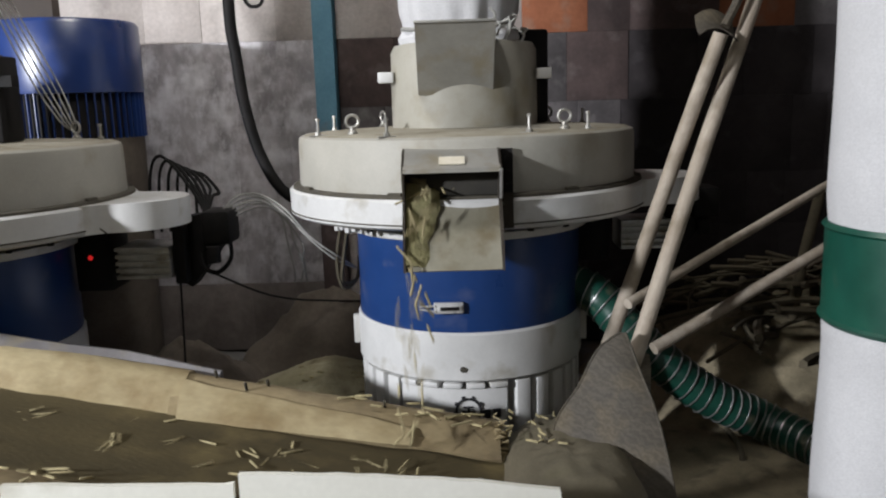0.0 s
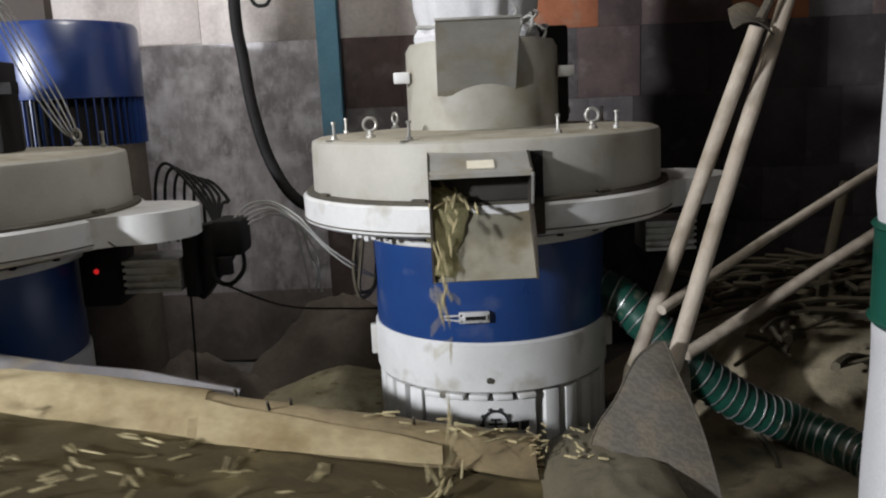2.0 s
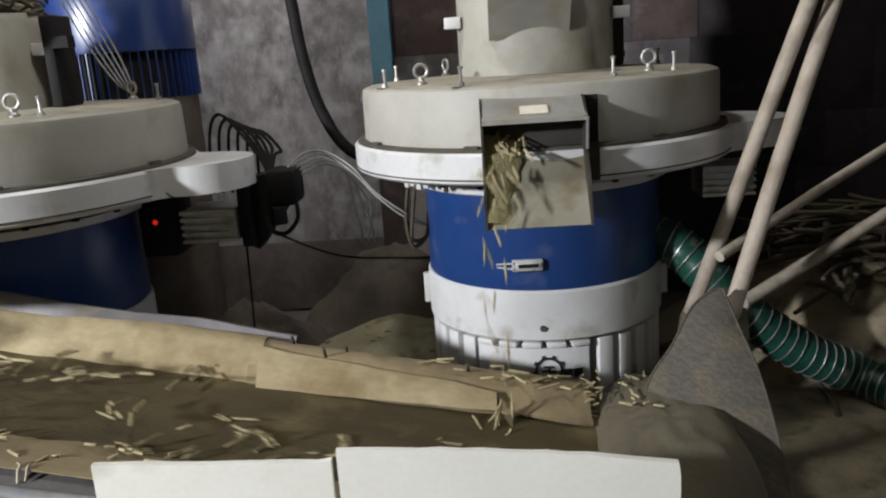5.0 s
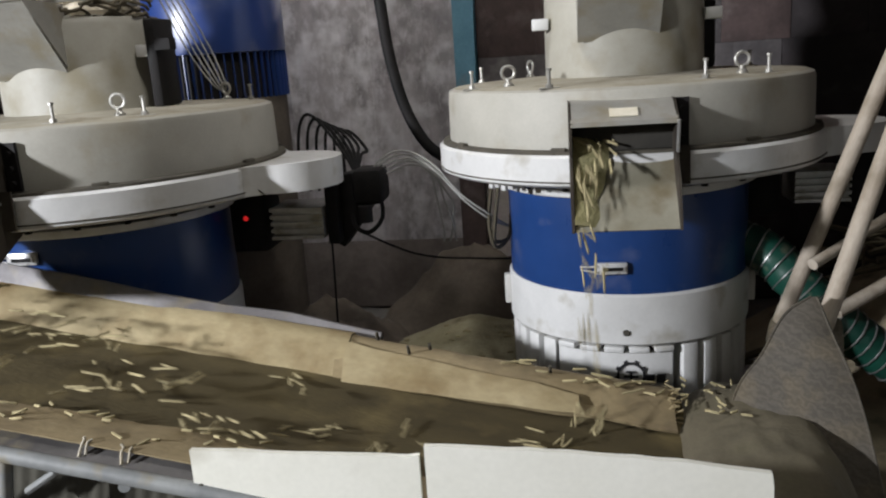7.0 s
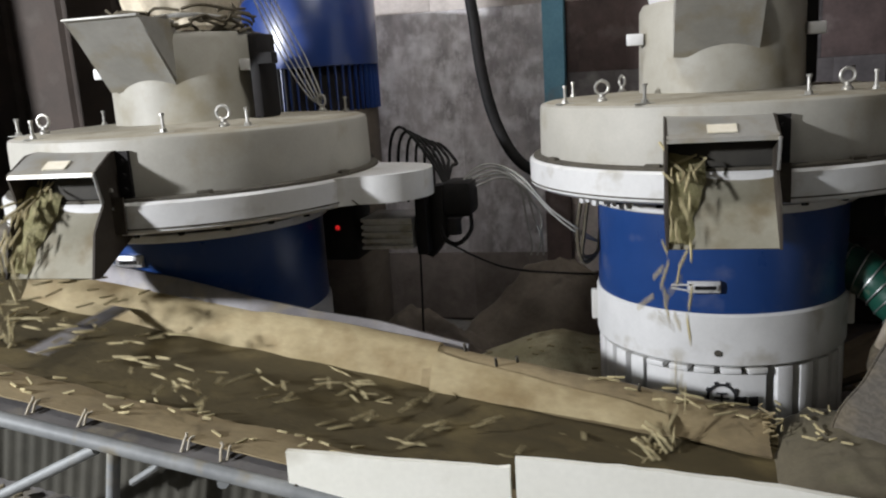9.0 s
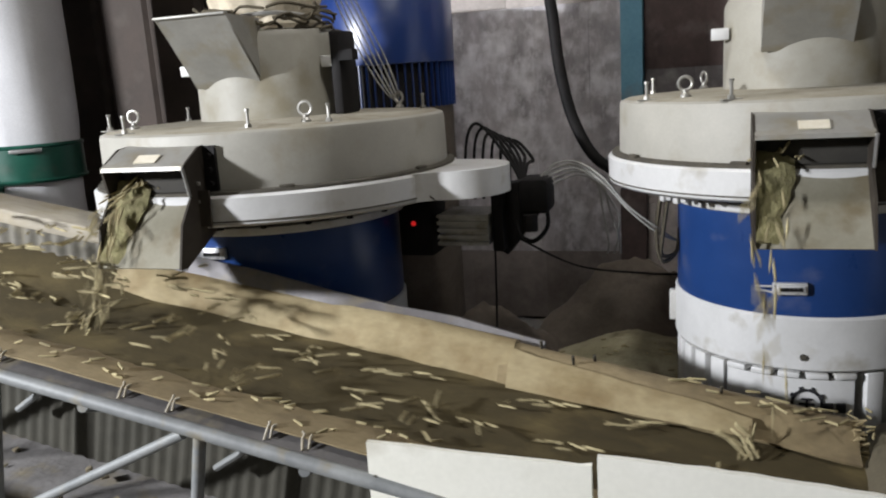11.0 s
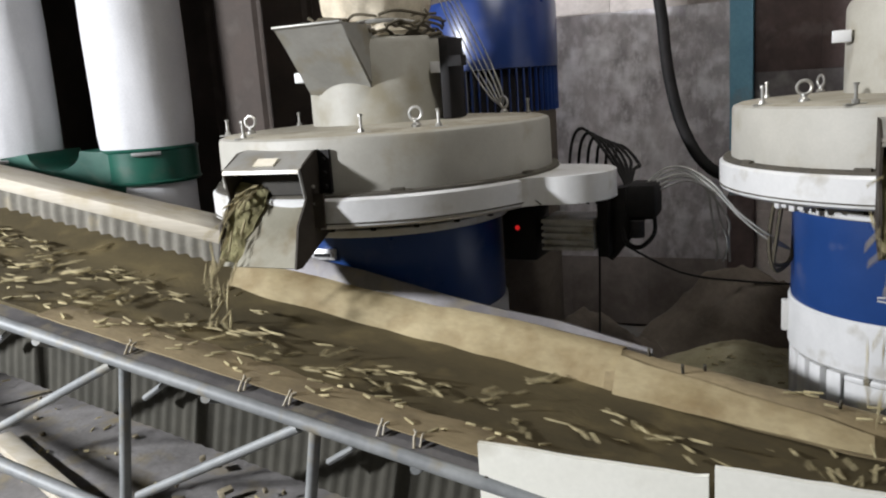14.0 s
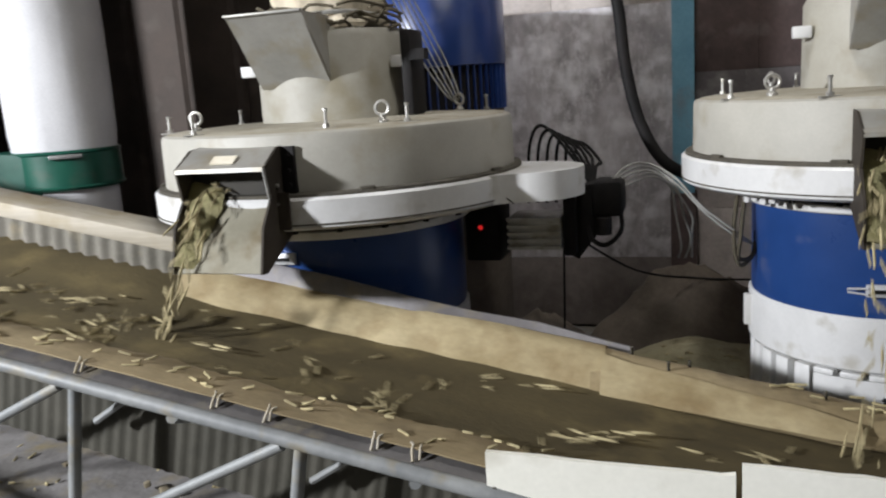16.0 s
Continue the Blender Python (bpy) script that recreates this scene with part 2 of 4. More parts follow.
M_INK = mat("black_ink", (0.015, 0.015, 0.018), (0.03, 0.03, 0.032), 10, 0.6, 0, 0.05, 80)
M_STICKER = mat("yellowed_sticker", (0.62, 0.56, 0.42), (0.75, 0.70, 0.58), 30, 0.5, 0, 0.05, 90)
M_RED = bpy.data.materials.new("red_indicator")
M_RED.use_nodes = True
M_RED.node_tree.nodes["Principled BSDF"].inputs["Base Color"].default_value = (0.6, 0.01, 0.01, 1)
M_RED.node_tree.nodes["Principled BSDF"].inputs["Emission Color"].default_value = (1, 0.03, 0.03, 1)
M_RED.node_tree.nodes["Principled BSDF"].inputs["Emission Strength"].default_value = 0.4

# ---- mesh tools ----


class Shape:
    """Collects vertices and faces of one part."""

    def __init__(self):
        self.v, self.f = [], []

    def add(self, v, f, m=None):
        k = len(self.v)
        self.v += [tuple(m @ Vector(p)) if m else tuple(p) for p in v]
        self.f += [tuple(i + k for i in q) for q in f]
        return self

    def box(self, x0, x1, y0, y1, z0, z1, m=None, c=0.0):
        if c <= 0:
            v = [(x, y, z) for z in (z0, z1) for y in (y0, y1) for x in (x0, x1)]
            return self.add(v, [(0, 2, 3, 1), (4, 5, 7, 6), (0, 1, 5, 4), (2, 6, 7, 3), (0, 4, 6, 2), (1, 3, 7, 5)], m)
        bm = bmesh.new()
        bmesh.ops.create_cube(bm, size=1)
        for q in bm.verts:
            q.co = ((x0 + x1) / 2 + q.co.x * (x1 - x0), (y0 + y1) / 2 + q.co.y * (y1 - y0), (z0 + z1) / 2 + q.co.z * (z1 - z0))
        bmesh.ops.bevel(bm, geom=bm.edges[:], offset=c, segments=2, affect="EDGES", profile=0.5)
        bm.verts.index_update()
        self.add([q.co.copy() for q in bm.verts], [[q.index for q in g.verts] for g in bm.faces], m)
        bm.free()
        return self

    def lathe(self, prof, seg=64, m=None, a0=0.0, a1=360.0, wob=None):
        full = a1 - a0 >= 359.9
        n = seg if full else seg + 1
        v = []
        for i in range(n):
            a = radians(a0 + (a1 - a0) * i / seg)
            for r, z in prof:
                q = r + (wob(a, z) if wob and r > 0.001 else 0)
                v.append((q * math.sin(a), -q * math.cos(a), z))
        k, f = len(prof), []
        for i in range(seg):
            j = (i + 1) % n
            for b in range(k - 1):
                f.append((i * k + b, j * k + b, j * k + b + 1, i * k + b + 1))
        return self.add(v, f, m)

    def tube(self, pts, r, seg=10, m=None, smooth=5, cap=True, wob=None):
        pts = curve(pts, smooth)
        v, f, u = [], [], None
        for i, p in enumerate(pts):
            d = (pts[min(i + 1, len(pts) - 1)] - pts[max(i - 1, 0)]).normalized()
            if u is None:
                u = d.orthogonal().normalized()
            u = (u - d * u.dot(d)).normalized()
            w = d.cross(u)
            q = (r(i / (len(pts) - 1)) if callable(r) else r)
            for s in range(seg):
                a = 2 * math.pi * s / seg
                e = q + (wob(i, a) if wob else 0)
                v.append(p + (u * math.cos(a) + w * math.sin(a)) * e)
        for i in range(len(pts) - 1):
            for s in range(seg):
                t = (s + 1) % seg
                f.append((i * seg + s, i * seg + t, (i + 1) * seg + t, (i + 1) * seg + s))
        if cap:
            f += [tuple(range(seg))[::-1], tuple(range((len(pts) - 1) * seg, len(pts) * seg))]
        return self.add(v, f, m)

    def prism(self, outline, axis, lo, hi, m=None):
        """An outline of (a, b) pushed along axis: x takes (y, z), y takes (x, z), z takes (x, y)."""
        def at(a, b, c):
            return {"x": (c, a, b), "y": (a, c, b), "z": (a, b, c)}[axis]
        n = len(outline)
        v = [at(a, b, lo) for a, b in outline] + [at(a, b, hi) for a, b in outline]
        f = [tuple(range(n))[::-1], tuple(range(n, 2 * n))] + [(i, (i + 1) % n, n + (i + 1) % n, n + i) for i in range(n)]
        return self.add(v, f, m)

    def sheet(self, rows, thick, m=None):
        """A bent sheet from rows of points, with thickness below."""
        nr, nc = len(rows), len(rows[0])
        up = [[Vector(p) for p in r] for r in rows]
        v, low = [], []
        for i in range(nr):
            for j in range(nc):
                a = up[min(i + 1, nr - 1)][j] - up[max(i - 1, 0)][j]
                b = up[i][min(j + 1, nc - 1)] - up[i][max(j - 1, 0)]
                v.append(up[i][j])
                low.append(up[i][j] - a.cross(b).normalized() * thick)
        k = nr * nc
        f = []
        for i in range(nr - 1):
            for j in range(nc - 1):
                a, b, c, d = i * nc + j, (i + 1) * nc + j, (i + 1) * nc + j + 1, i * nc + j + 1
                f += [(a, b, c, d), (k + a, k + d, k + c, k + b)]
        for i in range(nr - 1):
            f += [(i * nc, k + i * nc, k + (i + 1) * nc, (i + 1) * nc), (i * nc + nc - 1, (i + 1) * nc + nc - 1, k + (i + 1) * nc + nc - 1, k + i * nc + nc - 1)]
        for j in range(nc - 1):
            e = (nr - 1) * nc
            f += [(j, j + 1, k + j + 1, k + j), (e + j, k + e + j, k + e + j + 1, e + j + 1)]
        return self.add(v + low, f, m)

    def mesh(self, name, material, angle=35):
        me = bpy.data.meshes.new(name)
        me.from_pydata([tuple(p) for p in self.v], [], self.f)
        bm = bmesh.new()
        bm.from_mesh(me)
        bmesh.ops.recalc_face_normals(bm, faces=bm.faces[:])
        bm.to_mesh(me)
        bm.free()
        me.materials.append(material)
        me.polygons.foreach_set("use_smooth", [True] * len(me.polygons))
        me.set_sharp_from_angle(angle=radians(angle))
        return me


def curve(pts, steps):
    pts = [Vector(p) for p in pts]
    if steps <= 1 or len(pts) < 3:
        return pts
    out = []
    for i in range(len(pts) - 1):
        a, b, c, d = pts[max(i - 1, 0)], pts[i], pts[i + 1], pts[min(i + 2, len(pts) - 1)]
        for s in range(steps):
            t = s / steps
            out.append(0.5 * ((2 * b) + (c - a) * t + (2 * a - 5 * b + 4 * c - d) * t * t + (3 * b - a - 3 * c + d) * t ** 3))
    return out + [pts[-1]]


def part(name, shape, material, parent, label="", angle=35):
    ob = new(name, shape if isinstance(shape, bpy.types.Mesh) else shape.mesh(name, material, angle))
    ob.parent = parent
    return tagged(ob, label)


def thing(name, label, category, group="", m=None, kind=""):
    ob = new(name)
    ob.empty_display_size = 0.1
    if m:
        ob.matrix_basis = m
    return tagged(ob, label, category, group, kind)


def solid(name, shape, material, label, category="", group="", kind="", m=None, angle=35):
    ob = new(name, shape.mesh(name, material, angle))
    if m:
        ob.matrix_basis = m
    return tagged(ob, label, category, group, kind)


R = random.Random(7)

# ---- setting ----
s = Shape()
NX, NY = 90, 70
for j in range(NY + 1):
    for i in range(NX + 1):
        x, y = -6.6 + 10.2 * i / NX, -3.6 + 7.4 * j / NY
        s.v.append((x, y, 0.022 * noise.noise((x * 1.3, y * 1.3, 0)) + 0.008 * noise.noise((x * 7, y * 7, 3)) - 0.012))
for j in range(NY):
    for i in range(NX):
        a = j * (NX + 1) + i
        s.f.append((a, a + 1, a + NX + 2, a + NX + 1))
floor = solid("floor", s, M_FLOOR, "grey-brown dusty shed floor strewn with debris", "floor", kind="structure")

WY = 3.55
wall_north = solid("wall_north", Shape().box(-1.62, 3.6, WY + 0.02, WY + 0.2, -0.1, 3.0), M_MORTAR, "rough masonry back wall of mixed blocks", "wall", kind="structure")
wall_west_part = solid("wall_sheet", Shape().box(-6.6, -1.62, WY + 0.05, WY + 0.2, -0.1, 3.0), M_BROWNSHEET, "dark brown sheet-metal back wall", "wall", kind="structure")
# unseen side walls, south wall and roof, closing the room for bounced light
solid("wall_west", Shape().box(-6.7, -6.6, -3.6, WY + 0.2, -0.1, 3.0), M_BROWNSHEET, "unseen dark brown side wall added for bounced light", "wall", kind="structure")
solid("wall_east", Shape().box(3.6, 3.7, -3.6, WY + 0.2, -0.1, 3.0), M_BROWNSHEET, "unseen dark side wall closing the room", "wall", kind="structure")
solid("wall_south", Shape().box(-6.6, 3.6, -3.7, -3.6, -0.1, 3.0), M_BROWNSHEET, "unseen dark wall added behind the viewer", "wall", kind="structure")
solid("ceiling", Shape().box(-6.7, 3.7, -3.7, WY + 0.2, 3.0, 3.1), M_BROWNSHEET, "unseen dark roof closing the room", "ceiling", kind="structure")

# ---- mills ----


def bolt_stud(parent, a, r, z):
    m = pose(0, 0, 0, 0, 0, a) @ pose(0, -r, z)
    s = Shape()
    s.box(-0.026, 0.026, -0.008, 0.008, 0, 0.004, m @ pose(0, 0, 0, 0, 0, 25 - a), 0.0015)
    s.lathe([(0, 0.004), (0.009, 0.004), (0.009, 0.013), (0, 0.013)], 6, m)
    s.lathe([(0, 0.013), (0.0042, 0.013), (0.0042, 0.05), (0, 0.052)], 10, m)
    s.lathe([(0, 0.045), (0.0068, 0.045), (0.0068, 0.051), (0, 0.052)], 6, m)
    part("stud", s, M_ZINC, parent)


def eye_bolt(parent, a, r, z, turn):
    m = pose(0, 0, 0, 0, 0, a) @ pose(0, -r, z) @ pose(0, 0, 0, 0, 0, turn)
    s = Shape()
    s.lathe([(0, 0), (0.014, 0), (0.014, 0.006), (0.008, 0.012), (0.008, 0.02), (0, 0.02)], 14, m)
    ring = [(0.0175 * math.sin(q), 0, 0.036 - 0.0175 * math.cos(q)) for q in [2 * math.pi * i / 20 for i in range(21)]]
    s.tube(ring, 0.0045, 8, m, 1, False)
    part("eye_bolt", s, M_ZINC, parent)


def mill():
    t = thing("pellet_mill", "grey vertical pellet mill with white ring and blue drum", "pellet mill", "pellet mills")
    # finned motor at the foot
    body = part("motor", Shape().lathe([(0, 0.0), (0.306, 0.0), (0.306, 0.30), (0, 0.30)], 72), M_WHITE, t, "white cast motor housing with vertical fins")
    fin = Shape().box(-0.0235, 0.0235, -0.355, -0.30, 0.0, 0.288, None, 0.004).mesh("fin", M_WHITE)
    for i in range(32):
        a = 11.25 * i + 2
        if 320 < a or a < 17:
            continue
        f = part("fin", fin, None, body)
        f.matrix_basis = pose(0, 0, 0, 0, 0, a)
    plate = part("name_panel", Shape().lathe([(0.305, 0.0), (0.348, 0.0), (0.348, 0.270), (0.305, 0.274)], 14, None, -38, 16), M_WHITE, body)
    for i in range(5):
        part("rib", Shape().box(-0.027, 0.027, -0.357, -0.30, 0.274, 0.290, pose(0, 0, 0, 0, 0, -33 + 11.25 * i), 0.004), M_WHITE, body)
    # gear mark and unreadable lettering on the motor
    g = Shape()
    base = pose(0, 0, 0, 0, 0, -3) @ pose(0, -0.349, 0.205)
    for i in range(18):
        a = radians(20 * i)
        g.box(-0.0085, 0.0085, -0.002, 0.002, 0.032, 0.039, base @ pose(0, 0, 0, 0, 20 * i, 0))
        if i % 2:
            g.box(-0.005, 0.005, -0.002, 0.002, 0.038, 0.046, base @ pose(0, 0, 0, 0, 20 * i, 0))
    g.box(-0.014, 0.014, -0.002, 0.002, 0.008, 0.013, base).box(-0.003, 0.003, -0.002, 0.002, -0.016, 0.010, base).box(-0.02, 0.02, -0.002, 0.002, -0.006, -0.001, base)
    part("gear_mark", g, M_INK, body, "black gear mark")
    g = Shape()
    for i, (w, gap) in enumerate(((0.024, 5.5), (0.024, 10.5))):
        mm = pose(0, 0, 0, 0, 0, gap) @ pose(0, -0.352, 0.195)
        g.box(-w / 2, w / 2, -0.003, 0.002, -0.013, 0.013, mm)
    part("lettering", g, M_INK, body, "black bars of lettering")
    col = part("collar", Shape().lathe([(0.30, 0.296), (0.356, 0.296), (0.362, 0.302), (0.362, 0.436), (0.357, 0.443), (0.30, 0.443)], 80), M_WHITE, t, "white motor collar")
    for a in (-5,):
        part("bolt", Shape().lathe([(0, 0), (0.009, 0), (0.009, 0.006), (0, 0.006)], 8, pose(0, 0, 0, 0, 0, a) @ pose(0, -0.361, 0.336, 90)), M_SEAM, col)
    for a in (-84, 80):
        part("lug", Shape().box(-0.012, 0.012, -0.380, -0.355, 0.33, 0.425, pose(0, 0, 0, 0, 0, a), 0.004), M_CREAM, col)
    part("drum", Shape().lathe([(0.30, 0.441), (0.353, 0.441), (0.355, 0.447), (0.355, 0.735), (0.30, 0.735)], 80), M_BLUE, t, "glossy blue steel drum")
    s = Shape().lathe([(0.30, 0.735), (0.372, 0.735), (0.372, 0.748), (0.30, 0.765)], 80)
    # dark colour here paints the band of shade beneath the ring
    part("flange", s, M_SIDE, t, "flange coloured dark for the shade under the ring")
    part("rim", Shape().lathe([(0.352, 0.712), (0.378, 0.712), (0.381, 0.716), (0.381, 0.733), (0.352, 0.733)], 80), M_WHITE, t, "white rim on the drum")
    for i in range(24):
        a = i * 15 + 6
        part("flange_bolt", Shape().lathe([(0, -0.014), (0.009, -0.014), (0.009, 0.012), (0, 0.012)], 6, pose(0, 0, 0, 0, 0, a) @ pose(0, -0.45, 0.758)), M_BLACK, t)
    # latch on the drum
    la = part("latch", Shape().box(-0.042, 0.042, -0.368, -0.354, -0.016, 0.016, pose(-0.068, 0, 0.52), 0.003), M_CHROME, t, "chrome toggle latch")
    la2 = Shape().box(-0.03, 0.036, -0.374, -0.366, -0.008, 0.008, pose(-0.068, 0.001, 0.52), 0.002)
    la2.tube([(-0.105, -0.370, 0.512), (-0.15, -0.352, 0.515), (-0.15, -0.352, 0.523), (-0.105, -0.370, 0.528)], 0.003, 6, None, 1)
    part("hook", la2, M_CHROME, la)
    part("slot", Shape().box(-0.024, 0.030, -0.3755, -0.3735, -0.005, 0.005, pose(-0.068, 0.001, 0.52)), M_BLACK, la)
    # wide ring
    ring = part("ring", Shape().lathe([(0.36, 0.768), (0.542, 0.768), (0.555, 0.776), (0.556, 0.843), (0.549, 0.850), (0.50, 0.851)], 96), M_WHITE, t, "white painted steel ring")
    part("seam", Shape().lathe([(0.553, 0.781), (0.5578, 0.782), (0.5578, 0.785), (0.553, 0.786)], 96), M_SEAM, ring)
    part("gasket", Shape().lathe([(0.515, 0.849), (0.546, 0.850), (0.544, 0.857), (0.515, 0.861)], 96), M_SEAM, ring, "dark dusty gasket line")
    for a in (-60, -22, 30, 75, 120, 165, 210, 255):
        part("clip", Shape().box(-0.02, 0.02, -0.54, -0.525, 0.849, 0.866, pose(0, 0, 0, 0, 0, a), 0.003), M_SEAM, ring)
    s = Shape().lathe([(0.515, 0.855), (0.523, 0.857), (0.521, 0.990), (0.517, 1.001), (0.505, 1.006)], 96)
    part("housing", s, M_GREYPAINT, t, "dusty grey painted housing")
    part("lid", Shape().lathe([(0.507, 1.004), (0.5, 1.008), (0.40, 1.014), (0.22, 1.020), (0, 1.020)], 96), M_LID, t, "lid thick with brown dust")
    for a, r in ((-59.5, 0.495), (-26, 0.495), (20, 0.462), (46, 0.462), (118, 0.462), (205, 0.462), (250, 0.462)):
        bolt_stud(t, a, r, 1.007)
    for a, q in ((-51, 55), (39.5, -30), (135, 20), (222, 80)):
        eye_bolt(t, a, 0.42, 1.012, q)
    # feed neck
    neck = part("neck", Shape().lathe([(0.232, 1.014), (0.228, 1.02), (0.226, 1.245), (0.215, 1.265), (0.16, 1.275), (0, 1.275)], 72), M_NECK, t, "dusty grey feed neck")
    for x0, x1 in ((-0.262, -0.215), (0.215, 0.262)):
        part("tab", Shape().box(x0, x1, -0.10, -0.06, 1.155, 1.187, None, 0.003), M_WHITE, neck, "white tab")
    # flared inspection hopper on the neck's front
    x0, x1 = -0.136, 0.078
    w = Shape()
    w.sheet([[(x0, -0.205, 1.115), (x0, -0.36, 1.305)], [(x1, -0.205, 1.115), (x1, -0.36, 1.305)]], 0.004)
    hop = part("hopper", w, M_TRAY, t, "grey sheet-metal feed hopper")
    for x in (x0, x1):
        part("cheek", Shape().prism([(-0.19, 1.115), (-0.362, 1.305), (-0.19, 1.300)], "x", x - 0.002, x + 0.003), M_TRAY, hop)
    part("top_edge", Shape().box(x0 - 0.004, x1 + 0.005, -0.368, -0.350, 1.302, 1.309, None, 0.002), M_TRAY, hop)
    # discharge chute
    a, b = -0.172, 0.069
    ch = part("chute", Shape().sheet([[(a, -0.47, 0.984), (b, -0.47, 0.984)], [(a, -0.535, 0.974), (b, -0.535, 0.974)], [(a, -0.608, 0.935), (b, -0.608, 0.935)], [(a, -0.611, 0.925), (b, -0.611, 0.925)]], 0.003), M_TRAY, t, "open sheet-metal discharge chute")
    side = [(-0.44, 0.985), (-0.537, 0.975), (-0.609, 0.934), (-0.592, 0.855), (-0.640, 0.795), (-0.668, 0.690), (-0.640, 0.688), (-0.46, 0.775), (-0.44, 0.79), (-0.44, 0.87)]
    for x in (a, b):
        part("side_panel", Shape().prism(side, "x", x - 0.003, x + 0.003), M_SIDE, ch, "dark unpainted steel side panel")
    part("edge", Shape().tube([(b + 0.001, -0.611, 0.932), (b + 0.001, -0.594, 0.857)], 0.004, 6, None, 1), M_STEEL, ch)
    for x, q in ((b + 0.002, 1),):
        part("flange", Shape().prism([(-0.523, 0.862), (-0.513, 0.862), (-0.513, 0.975), (-0.523, 0.975)], "x", min(x, x + 0.035 * q), max(x, x + 0.035 * q)), M_BLACK, ch)
    part("bracket", Shape().prism([(-0.566, 0.778), (-0.560, 0.775), (-0.556, 0.866), (-0.562, 0.868)], "x", b + 0.003, b + 0.034), M_SIDE, ch, "dark fixing bracket")
    part("tray", Shape().sheet([[(a + 0.003, -0.43, 0.878), (b - 0.003, -0.43, 0.878)], [(a + 0.003, -0.525, 0.858), (b - 0.003, -0.525, 0.858)], [(a + 0.003, -0.543, 0.846), (b - 0.003, -0.543, 0.846)], [(a + 0.003, -0.662, 0.692), (b - 0.003, -0.662, 0.692)]], 0.004), M_TRAY2, ch, "sloping dusty tray")
    # wet straw dust caked along the tray's side
    rows = []
    for i in range(13):
        q = i / 12
        y, z = -0.50 - 0.15 * q, 0.872 - 0.008 * q - (0.165 * (q - 0.25) / 0.75 if q > 0.25 else 0)
        wd = 0.105 * (1 - 0.55 * q) + 0.02 * noise.noise((q * 6, 3, 1))
        rows.append([(a + 0.004 + wd * k / 8, y - 0.6 * (0.022 * (1 - (k / 8) ** 1.6)) - 0.004 + 0.005 * noise.noise((q * 14, k * 1.3, 2)), z + 0.028 * (1 - (k / 8) ** 1.6) * (1 - 0.6 * q) + 0.006 * noise.noise((q * 11, k * 0.9, 5))) for k in range(9)])
    part("caked_dust", Shape().sheet(rows, 0.012), M_CAKE, ch, "olive straw dust caked in the chute", 80)
    # flat dark plate painting the unlit inside of the outlet
    part("mouth", Shape().box(a + 0.003, b - 0.003, -0.535, -0.530, 0.861, 0.972), M_MOUTH_SHADE, ch, "dark plate painting the outlet's unlit inside")
    part("sticker", Shape().box(-0.032, 0.032, -0.0015, 0.0015, -0.016, 0.016, pose(-0.05, -0.582, 0.9525, -60)), M_STICKER, ch, "torn yellowed sticker")
    for z in (0.95, 0.915, 0.88):
        part("screw", Shape().lathe([(0, 0), (0.007, 0), (0.007, 0.012), (0, 0.012)], 8, pose(b + 0.022, -0.521, z, 90)), M_BLACK, ch)
    for z in (0.885, 0.84):
        part("screw", Shape().lathe([(0, 0), (0.005, 0), (0.005, 0.005), (0, 0.005)], 8, pose(b + 0.003, -0.56, z, 0, 90)), M_ZINC, ch)
    for k in range(4):
        part("terminal", Shape().box(-0.012, 0.008, -0.475, -0.455, 0.742 - 0.006 * (k % 2), 0.766, pose(0, 0, 0, 0, 0, -44 - 3.6 * k), 0.003), M_WHITE, t)
    # side gearbox cover with its small motor
    o = [(0.50, -0.215), (0.565, -0.172)] + [(0.575 + 0.16 * math.sin(radians(q)), -0.012 - 0.16 * math.cos(radians(q))) for q in range(0, 181, 9)] + [(0.50, 0.17)]
    part("side_cover", Shape().prism(o, "z", 0.772, 0.850), M_WHITE, t, "white side cover")
    gm = part("small_motor", Shape().box(0.50, 0.66, 0.02, 0.16, 0.60, 0.70, None, 0.01), M_ALU, t, "silver finned auxiliary motor")
    for i in range(5):
        part("fin", Shape().box(0.50, 0.66, 0.008, 0.03, 0.604 + 0.021 * i, 0.614 + 0.021 * i), M_ALU, gm)
    part("motor_bracket", Shape().box(0.665, 0.70, 0.03, 0.17, 0.58, 0.77, None, 0.006), M_BLACK, t)
    cb = part("connector_box", Shape().box(0.745, 0.835, 0.05, 0.17, 0.69, 0.795, None, 0.015).prism([(0.66, 0.58), (0.70, 0.56), (0.80, 0.69), (0.78, 0.79), (0.66, 0.77)], "y", 0.08, 0.16), M_BLACK, t, "black cable connector")
    part("cable_gland", Shape().lathe([(0, 0), (0.022, 0), (0.022, 0.05), (0, 0.05)], 12, pose(0.78, 0.05, 0.64)), M_BLACK, cb)
    part("switch_box", Shape().box(0.36, 0.47, 0.05, 0.20, 0.56, 0.74, None, 0.008), M_BLACK, t)
    return t


A_POS, B_POS = (-1.482, 2.322), (0.067, 2.573)
mill_b = mill()
mill_b.matrix_basis = pose(*B_POS, 0)
mill_a = copy_thing(mill_b, pose(*A_POS, 0))
part("indicator", Shape().lathe([(0, 0), (0.008, 0), (0.006, 0.006), (0, 0.007)], 12, pose(0.41, 0.048, 0.665, 90)), M_RED, mill_a, "glowing red indicator")

part("crack", Shape().tube([(0.507, -0.191, 0.852), (0.518, -0.186, 0.816), (0.566, -0.179, 0.771)], 0.0022, 6, None, 2), M_SEAM, mill_a, "dark crack along the cover")
for k in mill_a.children:
    if k.name.startswith("latch"):
        k.matrix_basis = pose(0.022, 0, 0.14) @ k.matrix_basis
